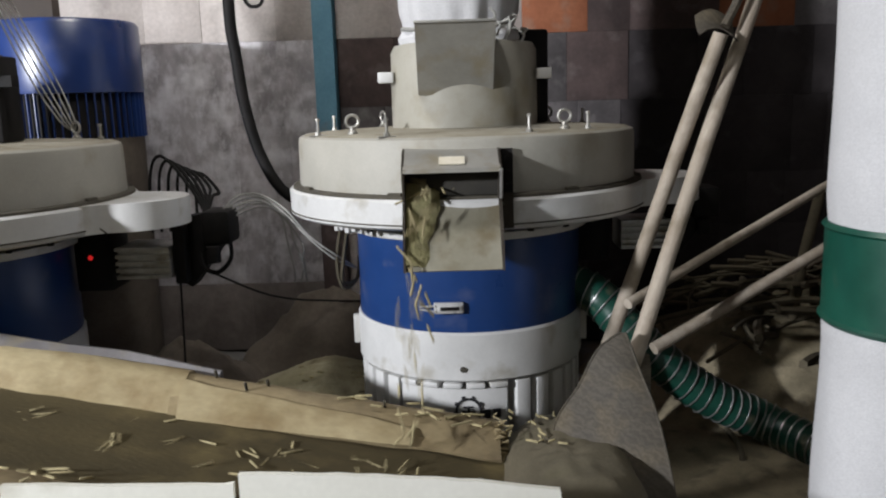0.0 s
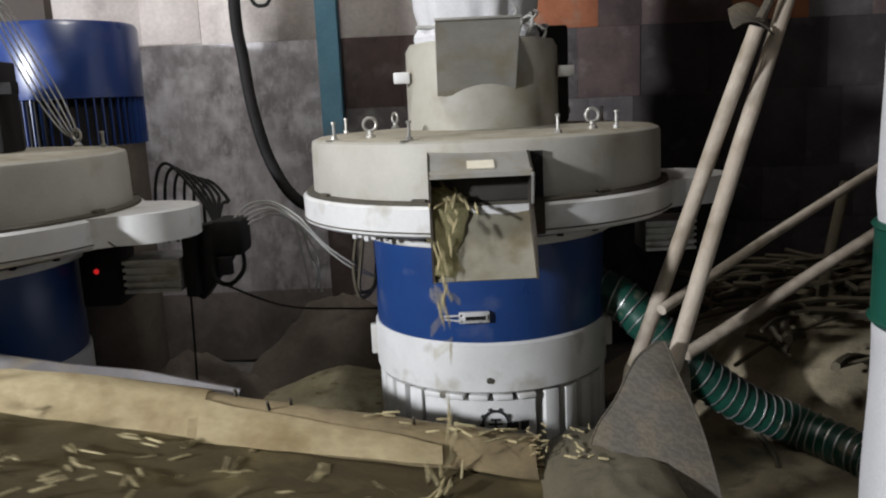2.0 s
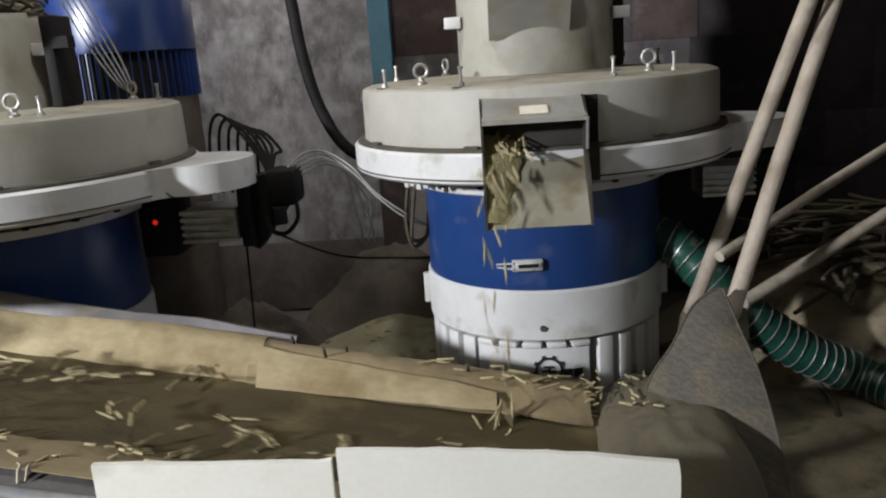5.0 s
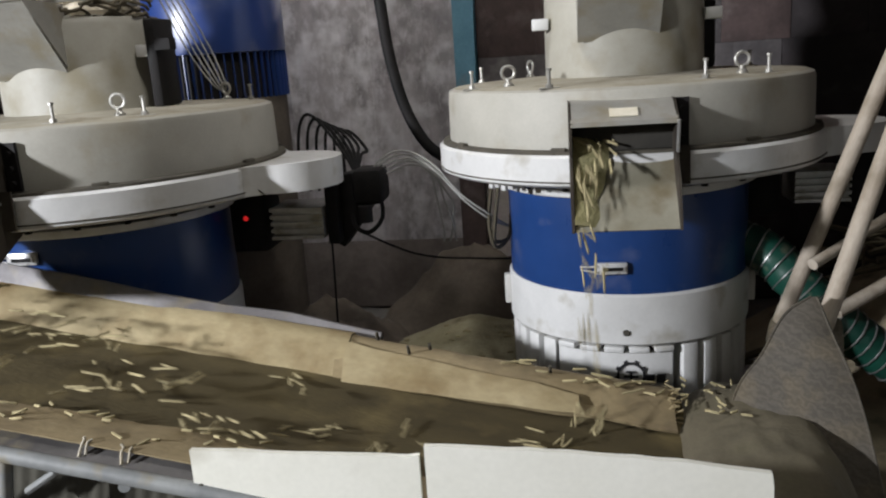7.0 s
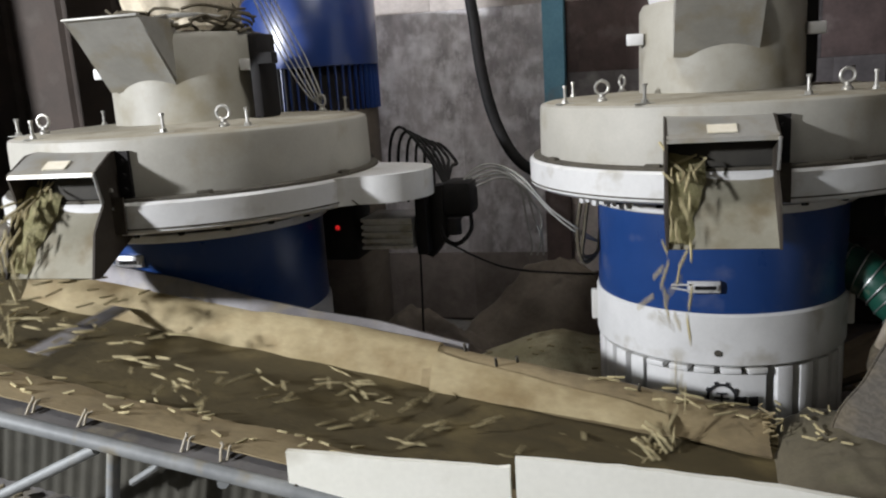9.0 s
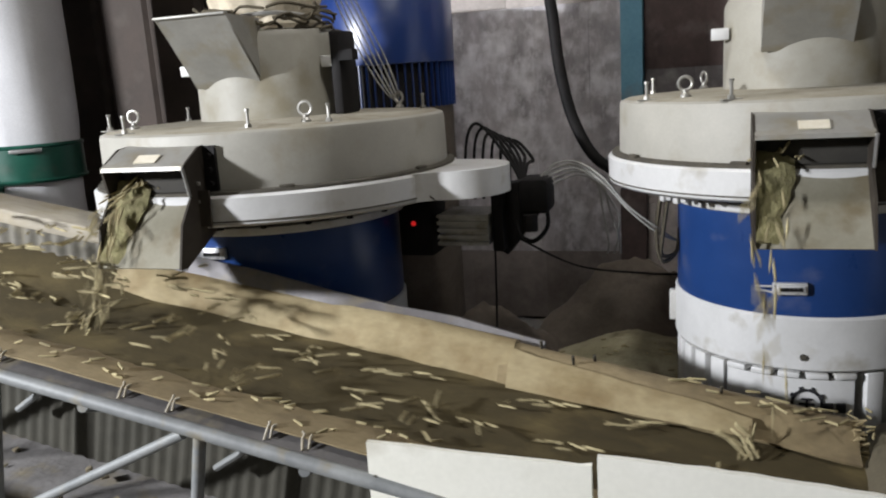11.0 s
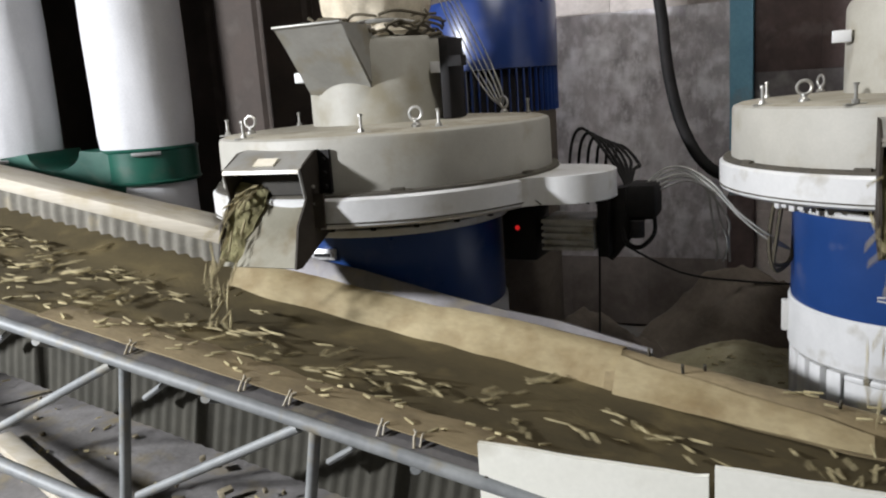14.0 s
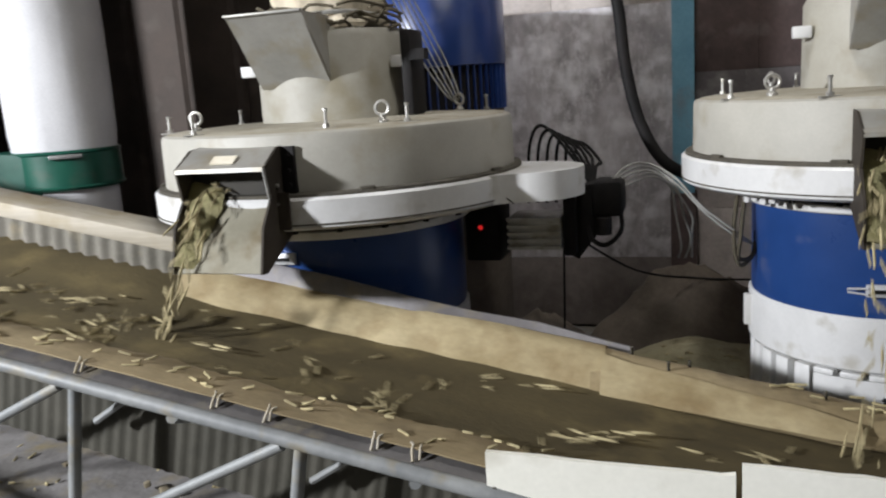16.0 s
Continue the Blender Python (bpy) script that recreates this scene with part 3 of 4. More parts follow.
# sacks tied over the feed necks
def sack(x, y, material, label, r0, seed):
    def wob(a, z):
        return 0.016 * math.sin(9 * a + seed + 6 * z) * noise.noise((math.sin(a) * 2, math.cos(a) * 2, z * 5 + seed)) + 0.01 * noise.noise((math.sin(a) * 5, math.cos(a) * 5, z * 9 + seed))
    t = thing("feed_sack", label, "sack", "sacks over the feed necks", pose(x, y, 1.275))
    part("cloth", Shape().lathe([(r0 * 0.98, -0.012), (r0, 0.01), (r0 * 0.9, 0.04), (r0 * 0.98, 0.09), (r0 * 1.04, 0.2), (r0 * 0.98, 0.4), (r0 * 0.9, 0.7), (r0 * 0.8, 1.3), (0, 1.32)], 96, None, 0, 360, wob), material, t)
    rope = [(1.0 * (r0 * 0.955) * math.sin(q), -(r0 * 0.955) * math.cos(q), 0.035 + 0.006 * math.sin(3 * q)) for q in [2 * math.pi * i / 30 for i in range(31)]]
    part("tie", Shape().tube(rope, 0.007, 6, None, 1, False), M_WIRE, t)
    return t


sk_b = sack(B_POS[0] - 0.01, B_POS[1], M_CLOTH, "white cloth sack tied over the feed neck", 0.185, 1)
for i in range(9):
    a = R.uniform(20, 75)
    p = Vector((0.19 * math.sin(radians(a)), -0.19 * math.cos(radians(a)), 0.03))
    q = p + Vector((R.uniform(0, 0.06), R.uniform(-0.05, 0), R.uniform(-0.05, 0.07)))
    part("loose_tail", Shape().tube([p, (p + q) / 2 + Vector((0.02, -0.01, R.uniform(0, 0.04))), q], 0.004, 5, None, 3), M_WIRE, sk_b)
sk_a = sack(A_POS[0], A_POS[1], M_CLOTH2, "beige dusty sack bound with twisted straw rope", 0.17, 5)
for i in range(34):
    a0 = R.uniform(-60, 75)
    z0, rr = R.uniform(-0.03, 0.06), R.uniform(0.185, 0.225)
    pts = []
    for k in range(5):
        a = radians(a0 + k * R.uniform(7, 14))
        pts.append((rr * math.sin(a), -rr * math.cos(a), z0 + R.uniform(-0.015, 0.015)))
    part("straw", Shape().tube(pts, 0.0045, 5, None, 3), M_STICK, sk_a, "dry straw wound round the neck")
# dark bracket behind neck B
solid("motor_bracket", Shape().box(0.245, 0.335, 2.60, 2.72, 1.02, 1.31, None, 0.01), M_BLACK, "black steel bracket behind the feed neck", "bracket")
solid("motor_bracket", Shape().box(-1.235, -1.205, 2.22, 2.34, 1.02, 1.255, None, 0.006).box(-1.21, -1.165, 2.22, 2.26, 1.17, 1.20), M_BLACK, "black steel bracket beside the feed neck", "bracket")

# ---- conveyor ----
SLOPE = 0.19
X_TAIL, X_HEAD = 0.14, -5.5
Y_FRONT, Y_BACK = 1.36, 1.93


def belt_z(x):
    return 0.222 - SLOPE * x


conv = thing("belt_conveyor", "inclined belt conveyor with tubular truss and dusty brown belt", "conveyor")
rows = []
for i in range(60):
    x = X_TAIL + (X_HEAD - X_TAIL) * i / 59
    z = belt_z(x)
    rows.append([(x, Y_FRONT + 0.02, z + 0.012), (x, Y_FRONT + 0.10, z + 0.002), (x, 1.52, z), (x, 1.75, z), (x, Y_BACK - 0.08, z + 0.01), (x, Y_BACK + 0.03, z + 0.05)])
belt = part("belt", Shape().sheet(rows, 0.01), M_BELT, conv, "brown dusty rubber belt")
SH = Matrix(((1, 0, 0, 0), (0, 1, 0, 0), (-SLOPE, 0, 1, 0.222), (0, 0, 0, 1)))
rows = []
for i in range(760):
    x = X_TAIL + (X_HEAD - X_TAIL) * i / 759
    q = 0.0025 * math.sin(2 * math.pi * x / 0.032)
    rows.append([(x, 1.45 + q, belt_z(x) - 0.03), (x - 0.02, 1.45 + q, belt_z(x - 0.02) - 0.13), (x - 0.045, 1.45 + q, belt_z(x - 0.045) - 0.24)])
rb = part("return_belt", Shape().sheet(rows, 0.008), M_RIB, conv, "ribbed side wall of the returning belt", 80)
rows = []
for i in range(640):
    x = -1.60 + (X_HEAD + 1.60) * i / 639
    q = 0.0055 * math.sin(2 * math.pi * x / 0.052)
    z = belt_z(x)
    rows.append([(x, Y_BACK + 0.01 + 0.6 * q, z + 0.122), (x, Y_BACK + 0.004 + q, z + 0.09), (x, Y_BACK + q, z + 0.05), (x, Y_BACK - 0.004 + 0.5 * q, z + 0.008)])
part("ribbed_sidewall", Shape().sheet(rows, 0.006), M_RIB2, conv, "dark corrugated rubber side wall", 80)
# pale plank along the upper back edge
part("plank", Shape().box(X_HEAD, -1.66, Y_BACK - 0.022, Y_BACK + 0.13, 0.118, 0.165, SH, 0.008), M_PLANK, conv, "pale dusty plank")
# galvanised lip
rows = []
for i in range(30):
    x = -0.60 - 1.15 * i / 29
    z = belt_z(x) + 0.060 + 0.004 * noise.noise((x * 4, 0, 0)) + 0.012 * min(1, i / 6) + 0.020 * max(0, min(1, (i - 10) / 10))
    k = max(0, min(1, (i - 6) / 8))
    y = Y_BACK - 0.064 * k
    z += 0.014 * k
    rows.append([(x, y + 0.055, z - 0.03), (x, y + 0.065, z + 0.012), (x, y + 0.075, z + 0.026), (x, y + 0.088, z + 0.024), (x, y + 0.095, z - 0.05)])
part("lip", Shape().sheet(rows, 0.003), M_LIP, conv, "galvanised sheet lip")
# tan rubber skirt, folded, in two overlapping lengths
def skirt(xa, xb, lift, n, seed, low=0.0):
    rows = []
    for i in range(n):
        x = xa + (xb - xa) * i / (n - 1)
        z = belt_z(x)
        e = 0.012 * noise.noise((x * 5, seed, 0))
        d = 0.016 * noise.noise((x * 7, seed, 4))
        rows.append([(x, Y_BACK + 0.07, z + 0.045 + lift), (x, Y_BACK + 0.05 + e * 0.4, z + 0.078 + lift + e * 0.4), (x, Y_BACK + 0.01 + e, z + 0.088 + lift + e * 0.5), (x, Y_BACK - 0.03 + e, z + 0.075 + lift + e),
                     (x, Y_BACK - 0.06 + d, z + 0.045 + lift * 0.6 + e), (x, Y_BACK - 0.095 + d, z + 0.010 + low * max(0, min(1, (x + 0.7) / 0.7)) + 0.3 * e)])
    return Shape().sheet(rows, 0.006)


part("skirt", skirt(-0.66, -1.80, 0.008, 90, 2), M_TAN, conv, "stained tan rubber skirt")
part("skirt", skirt(0.118, -0.69, 0.0, 60, 9, 0.022), M_TAN2, conv, "dusty brown rubber skirt with frayed end")
rows = []
for i in range(50):
    x = -0.665 + 0.56 * i / 49
    z, e, d = belt_z(x), 0.012 * noise.noise((x * 5, 9, 0)), 0.016 * noise.noise((x * 7, 9, 4))
    k = 0.006 * noise.noise((x * 11, 2, 7))
    # the flap narrows towards the tail
    f = 0.75 * (i / 49) ** 1.5 + 0.10 * noise.noise((x * 8, 5, 1))
    up = 0.022 * max(0, (x + 0.7) / 0.7)
    top, low = Vector((x, Y_BACK - 0.026 + e + k, z + 0.082 + e)), Vector((x, Y_BACK - 0.101 + d + k, z + 0.014 + up))
    fold = Vector((x, Y_BACK - 0.067 + d, z + 0.052 + up * 0.4 + e))
    top = top.lerp(fold, max(0, f))
    rows.append([top, top.lerp(fold, 0.5) + Vector((0, -0.002, 0.001)), fold, low])
part("flap", Shape().sheet(rows, 0.004), M_TAN, conv, "lighter tan flap over the skirt")
for x in (-0.512, -0.465, -0.60, -0.17):
    part("skirt_bolt", Shape().lathe([(0, 0), (0.004, 0), (0.004, 0.025), (0, 0.026)], 6, pose(x, Y_BACK - 0.02 + R.uniform(-0.01, 0.06), belt_z(x) + 0.082, 25)), M_SEAM, conv)
fray = Shape()
for i in range(40):
    y, z = R.uniform(Y_BACK - 0.07, Y_BACK + 0.05), R.uniform(0.02, 0.09)
    p = Vector((0.105, y, belt_z(0.105) + z))
    fray.tube([p, p + Vector((R.uniform(0.01, 0.035), R.uniform(-0.012, 0.012), R.uniform(-0.015, 0.015)))], 0.002, 4, None, 1)
tagged(part("fray", fray, M_TAN, conv, "frayed threads"), kind="stuff")
# front edge: tan strip, steel strip, rail
rows = []
for i in range(120):
    x = X_TAIL + (-2.0 - X_TAIL) * i / 119
    z = belt_z(x)
    e = 0.008 * noise.noise((x * 6, 3, 0)) + 0.004 * noise.noise((x * 31, 3, 2))
    rows.append([(x, Y_FRONT + 0.004 + e * 0.5, z + 0.022), (x, Y_FRONT + 0.05 + e, z + 0.024 + e * 0.4), (x, Y_FRONT + 0.10 + e, z + 0.017 + e * 0.4), (x, Y_FRONT + 0.145 + 2.5 * e, z + 0.005)])
part("front_skirt", Shape().sheet(rows, 0.003), M_TAN2, conv, "tan rubber strip along the belt's edge")
part("edge_strip", Shape().sheet([[(X_TAIL, Y_FRONT + 0.02, belt_z(X_TAIL) + 0.014), (X_TAIL, Y_FRONT - 0.026, belt_z(X_TAIL) + 0.002)], [(X_HEAD, Y_FRONT + 0.02, belt_z(X_HEAD) + 0.014), (X_HEAD, Y_FRONT - 0.026, belt_z(X_HEAD) + 0.002)]], 0.003), M_STRIP, conv, "dark steel edge strip")
for x in (-0.956, -1.039, -1.263, -1.379, -1.70):
    w, y, z = R.uniform(-0.006, 0.006), Y_FRONT, belt_z(x)
    part("tie", Shape().tube([(x, y - 0.014, z + 0.006), (x + w, y + 0.002, z + 0.022), (x + w, y + 0.012, z + 0.028), (x + 2 * w, y + 0.014, z + 0.034)], 0.003, 6, None, 3).tube([(x + 0.012, y - 0.010, z + 0.008), (x + 0.010, y + 0.006, z + 0.025), (x + 0.016 + w, y + 0.014, z + 0.027)], 0.0026, 6, None, 3), M_PLANK, conv, "pale twisted tie")


def zr(x):
    return belt_z(x) - 0.010


RAIL_Y = Y_FRONT - 0.025
for y in (RAIL_Y, Y_BACK + 0.03):
    part("rail", Shape().tube([(X_TAIL, y, zr(X_TAIL)), (X_HEAD, y, zr(X_HEAD))], 0.0155, 16, None, 1), M_TUBE, conv, "grey-blue steel tube")
    part("bottom_rail", Shape().tube([(X_TAIL - 0.5, y, zr(X_TAIL - 0.5) - 0.42), (X_HEAD, y, zr(X_HEAD) - 0.42)], 0.018, 14, None, 1), M_TUBE, conv, "grey-blue steel tube")
    x = -0.665
    while x > X_HEAD + 0.6:
        part("post", Shape().tube([(x, y, zr(x) - 0.01), (x - 0.075, y, zr(x) - 0.41)], 0.0135, 12, None, 1), M_TUBE, conv)
        part("brace", Shape().tube([(x - 0.04, y, zr(x - 0.04) - 0.015), (x - 0.535, y, zr(x - 0.535) - 0.345)], 0.0115, 12, None, 1), M_TUBE, conv)
        x -= 0.515
for i in range(8):
    x = -0.95 - 0.515 * i
    part("crossbar", Shape().tube([(x, RAIL_Y, zr(x) - 0.02), (x - 0.2, Y_BACK + 0.03, zr(x - 0.2) - 0.33)], 0.012, 10, None, 1), M_TUBE, conv)
for k in range(7):
    x = -0.665 - 0.515 * k
    part("stay", Shape().tube([(x - 0.02, 1.40, zr(x) - 0.115), (x + 0.10, 1.40, zr(x + 0.10) - 0.02)], 0.008, 8, None, 1), M_TUBE, conv)
for x in (-1.2, -3.2, -5.2):
    for y in (RAIL_Y, Y_BACK + 0.03):
        part("leg", Shape().tube([(x, y, zr(x) - 0.42), (x, y, -0.02)], 0.016, 12, None, 1), M_TUBE, conv)
part("tail_roller", Shape().lathe([(0, 0), (0.075, 0), (0.075, 0.5), (0, 0.5)], 24, pose(X_TAIL - 0.02, Y_BACK - 0.03, belt_z(X_TAIL) - 0.085, 90)), M_STEEL, conv)
part("tail_cheek", Shape().box(-0.5, X_TAIL + 0.05, RAIL_Y - 0.008, RAIL_Y + 0.0, -0.22, -0.02, SH), M_STRIP, conv)

# white guard boards before the conveyor's tail
def board(name, pts, y0, y1, label):
    s = Shape()
    th = 0.012
    n = len(pts)
    v = []
    for off in (0, th):
        for x, z in pts:
            k = (x + 0.86) / 1.05
            v.append((x, y0 + (y1 - y0) * k + off, z))
    f = [tuple(range(n))[::-1], tuple(range(n, 2 * n))] + [(i, (i + 1) % n, n + (i + 1) % n, n + i) for i in range(n)]
    s.add(v, f)
    return solid(name, s, M_BOARD, label, "board", "white guard boards", angle=20)


bl = [(-0.812, 0.02), (-0.812, 0.446)] + [(-0.812 + 0.05 * i, 0.446 - 0.0005 * i + R.uniform(-0.0015, 0.0015)) for i in range(1, 9)] + [(-0.390, 0.445), (-0.390, 0.02)]
br = [(-0.380, 0.02), (-0.380, 0.462)] + [(-0.380 + 0.565 * q, 0.462 - 0.008 * q - 0.028 * q ** 2.5 + R.uniform(-0.0015, 0.0015)) for q in [i / 16 for i in range(1, 17)]] + [(0.188, 0.40), (0.188, 0.02)]
b1 = board("guard_board", bl, 1.335, 1.300, "flat white sheet guard board with bolt holes")
b2 = board("guard_board", br, 1.335, 1.300, "flat white sheet guard board with worn curved top edge")
for x, z in ((-0.798, 0.375), (-0.402, 0.378)):
    part("bolt_hole", Shape().lathe([(0, 0), (0.006, 0), (0.005, 0.004), (0, 0.004)], 8, pose(x, 1.333, z, 90)), M_SEAM, b1)

# ---- filter bags of the dust collectors ----
def bag(parent, x, y, r, z0, z1, seed, name="filter_bag"):
    def wob(a, z):
        return 0.006 * noise.noise((math.sin(a) * 2.2, math.cos(a) * 2.2, z * 3 + seed)) + 0.003 * noise.noise((math.sin(a) * 7, math.cos(a) * 7, z * 2 + seed))
    prof = [(0, z0), (r * 0.97, z0)] + [(r * (1 + 0.012 * math.sin(6 * k / 24)), z0 + (z1 - z0) * k / 24) for k in range(1, 24)] + [(r * 0.97, z1), (0, z1)]
    return part(name, Shape().lathe(prof, 56, pose(x, y, 0), 0, 360, wob), M_CLOTH, parent, "white cloth filter bag")


def collar_ring(parent, x, y, r, z0, z1):
    c = part("collar", Shape().lathe([(0, z0), (r, z0), (r + 0.008, z0 + 0.01), (r + 0.001, z0 + 0.016), (r + 0.001, z1 - 0.016), (r + 0.008, z1 - 0.01), (r, z1), (0, z1)], 56, pose(x, y, 0)), M_GREEN, parent, "green painted steel collar")
    return c


dc = thing("dust_collector", "white filter bags on a green steel dust collector", "dust collector")
P1, P2 = (-2.91, 2.76), (-3.58, 2.62)
for i, (x, y) in enumerate((P1, P2)):
    bag(dc, x, y, 0.205, 0.94 - 0.07 * i, 2.6, 3 * i)
    bag(dc, x, y, 0.185, 0.42, 0.79, 3 * i + 1, "dust_bag")
    c = collar_ring(dc, x, y, 0.205, 0.79 - 0.07 * i, 0.945 - 0.07 * i)
    part("clasp", Shape().box(-0.06, 0.06, -0.222, -0.204, 0.915, 0.93, pose(x, y, 0, 0, 0, 40), 0.003), M_STEEL, c)
d = Vector((P2[0] - P1[0], P2[1] - P1[1], 0))
ang = math.degrees(math.atan2(d.y, d.x))
L = d.length
o = [(0.02, 0.74), (L - 0.02, 0.74), (L - 0.02, 0.93)] + [(L / 2 + 0.13 * math.cos(radians(q)), 0.95 - 0.08 * math.sin(radians(q))) for q in range(0, 181, 20)] + [(0.02, 0.93)]
part("header", Shape().prism(o, "y", -0.17, 0.19, pose(P1[0], P1[1], 0, 0, 0, ang)), M_GREEN, dc, "green welded header box")
part("header", Shape().box(0.1, 0.9, -0.17, 0.19, 0.74, 0.93, pose(P2[0], P2[1], 0, 0, 0, ang), 0.01), M_GREEN, dc, "green welded header box")
for p in (P1, P2):
    part("leg", Shape().box(-0.025, 0.025, -0.025, 0.025, 0.0, 0.76, pose(p[0] - 0.24, p[1] + 0.10, 0), 0.004), M_GREEN, dc)
dc2 = thing("dust_collector", "white filter bag with green steel collar beside the shovels", "dust collector")
PX, PY = 1.052, 1.718
bag(dc2, PX, PY, 0.21, 0.80, 2.4, 20)
bag(dc2, PX, PY, 0.212, 0.0, 0.60, 25, "dust_bag")
collar_ring(dc2, PX, PY, 0.212, 0.585, 0.81)

# ---- blue motor behind the far mill ----
bm_ = thing("blue_motor", "tall blue steel motor with slotted cooling band", "motor", m=pose(-1.375, 3.05, 0))
# casing below 1.0 coloured dark, painting in the shade between the mills
part("pedestal", Shape().lathe([(0, 0), (0.235, 0), (0.235, 1.0), (0, 1.0)], 64), M_SHADED, bm_, "lower motor casing coloured dark for the shaded corner")
part("cooling_core", Shape().lathe([(0.2, 1.0), (0.226, 1.0), (0.226, 1.165), (0.2, 1.165)], 64), M_BLACK, bm_, "dark cooling band")
part("casing", Shape().lathe([(0, 1.0), (0.20, 1.0), (0.20, 1.158), (0.248, 1.163), (0.25, 1.176), (0.25, 1.40), (0.24, 1.415), (0.10, 1.43), (0, 1.43)], 72), M_BLUE2, bm_, "glossy blue enamelled casing")
fin = Shape().box(-0.0019, 0.0019, -0.247, -0.234, 1.0, 1.165).mesh("slat", M_BLUE2)
for i in range(54):
    f = part("slat", fin, None, bm_)
    f.matrix_basis = pose(0, 0, 0, 0, 0, i * 20 / 3)

# ---- hoses and cables ----
def cable(name, pts, r, material, label, seg=8, group="", cat="cable"):
    return solid(name, Shape().tube(pts, r, seg, None, 6), material, label, cat, group)


cable("black_hose", [(-0.66, 2.70, 2.9), (-0.668, 2.70, 1.9), (-0.684, 2.70, 1.42), (-0.672, 2.70, 1.26), (-0.655, 2.70, 1.10), (-0.612, 2.70, 0.93), (-0.53, 2.70, 0.80), (-0.38, 2.74, 0.73)], 0.019, M_BLACK, "thick black hose hanging beside the pellet mill", 14, cat="hose")
cable("black_cable", [(-0.672, 2.69, 1.62), (-0.64, 2.70, 1.46), (-0.605, 2.70, 1.415), (-0.565, 2.70, 1.47), (-0.56, 2.72, 1.8), (-0.64, 2.71, 2.1)], 0.006, M_BLACK, "thin black cable loop")
for i in range(5):
    q, w = 0.014 * (i - 2), R.uniform(-0.012, 0.012)
    head = [(-0.69, 2.43 + w, 0.765 + q * 0.6), (-0.64, 2.46, 0.800 + q), (-0.575, 2.49 + w, 0.808 + q * 0.7)]
    tail = [(-0.525 + w + 0.008 * i, 2.50, 0.760), (-0.505 + 0.022 * i, 2.51, 0.67), (-0.495 + 0.022 * i + w, 2.52, 0.575 + 0.02 * i), (-0.50 + 0.02 * i, 2.56, 0.53)] if i < 3 else [(-0.50, 2.48, 0.752 + q), (-0.42 + w, 2.46, 0.67 + q), (-0.345, 2.46, 0.605 + q), (-0.28, 2.54, 0.57)]
    cable("pale_cable", head + tail, 0.0033, M_WIRE, "pale grey electrical cable running between the mills", 6, "cables between the mills")
for i in range(6):
    x = -0.97 + 0.03 * i
    cable("black_cable", [(x, 2.62, 0.70), (x + 0.01, 2.61, 0.87), (x + 0.04, 2.60, 0.945 - 0.012 * i), (x + 0.09, 2.58, 0.93 - 0.02 * i), (-0.79 + 0.01 * i, 2.54, 0.82), (-0.74, 2.46, 0.76)], 0.0055, M_BLACK, "black cable looping behind the far mill", 6, "cables behind the far mill")
for i in range(1):
    cable("black_cable", [(-0.66, 2.40, 0.72), (-0.655, 2.39, 0.65), (-0.70, 2.39, 0.605), (-0.745, 2.40, 0.63), (-0.75, 2.42, 0.72)], 0.007, M_BLACK, "black cable hanging from the connector", 6, "cables under the connector")
cable("black_cable", [(-0.83, 2.44, 0.66), (-0.84, 2.44, 0.3), (-0.86, 2.45, 0.02)], 0.0035, M_BLACK, "black cable hanging to the floor")
for i in range(2):
    cable("brown_cable", [(-0.33 + 0.02 * i, 2.52, 0.74), (-0.345 + 0.02 * i, 2.46, 0.62), (-0.33, 2.46, 0.53 + 0.02 * i), (-0.29, 2.50, 0.55), (-0.28, 2.52, 0.62)], 0.006, M_STICK, "brown cable loop beside the blue drum", 6, "brown cable loops")
cable("black_cable", [(-0.82, 2.5, 0.62), (-0.65, 2.85, 0.42), (-0.45, 3.1, 0.33), (-0.25, 3.2, 0.30)], 0.004, M_BLACK, "black cable slung behind the mills")
for i in range(5):
    cable("pale_cable", [(-1.62 + 0.012 * i, 2.70, 2.6), (-1.50 + 0.014 * i, 2.68, 1.62), (-1.42 + 0.017 * i, 2.66, 1.42), (-1.32 + 0.02 * i, 2.64, 1.2), (-1.235 + 0.012 * i, 2.62, 1.07), (-1.20, 2.64, 1.035)], 0.003, M_WIRE, "pale grey cable dropping onto the mill's lid", 6, "cables above the far mill")
# green suction hose with wire spiral
gh = thing("suction_hose", "translucent green suction hose with a steel wire spiral", "hose")
path = [(0.25, 2.80, 0.53), (0.32, 2.66, 0.53), (0.385, 2.52, 0.513), (0.472, 2.45, 0.475), (0.605, 2.38, 0.33), (0.775, 2.37, 0.187), (0.97, 2.37, 0.085), (1.08, 2.21, 0.058), (1.13, 2.05, 0.056), (1.3, 1.95, 0.056)]
part("tube", Shape().tube(path, 0.062, 20, None, 10, True, lambda i, a: 0.002 * math.sin(i * 2.1)), M_HOSE, gh)
cp = curve(path, 30)
sp, u, acc = [], None, 0.0
for i, p in enumerate(cp[:-1]):
    d = (cp[i + 1] - p)
    acc += d.length
    d = d.normalized()
    u = d.orthogonal().normalized() if u is None else (u - d * u.dot(d)).normalized()
    w = d.cross(u)
    a = acc / 0.034 * 2 * math.pi
    for k in range(3):
        b = a + k * (cp[i + 1] - p).length / 0.034 * 2 * math.pi / 3
        sp.append(p + (cp[i + 1] - p) * k / 3 + (u * math.cos(b) + w * math.sin(b)) * 0.0645)
part("wire_spiral", Shape().tube(sp, 0.0026, 5, None, 1), M_STEEL, gh, "steel wire spiral")

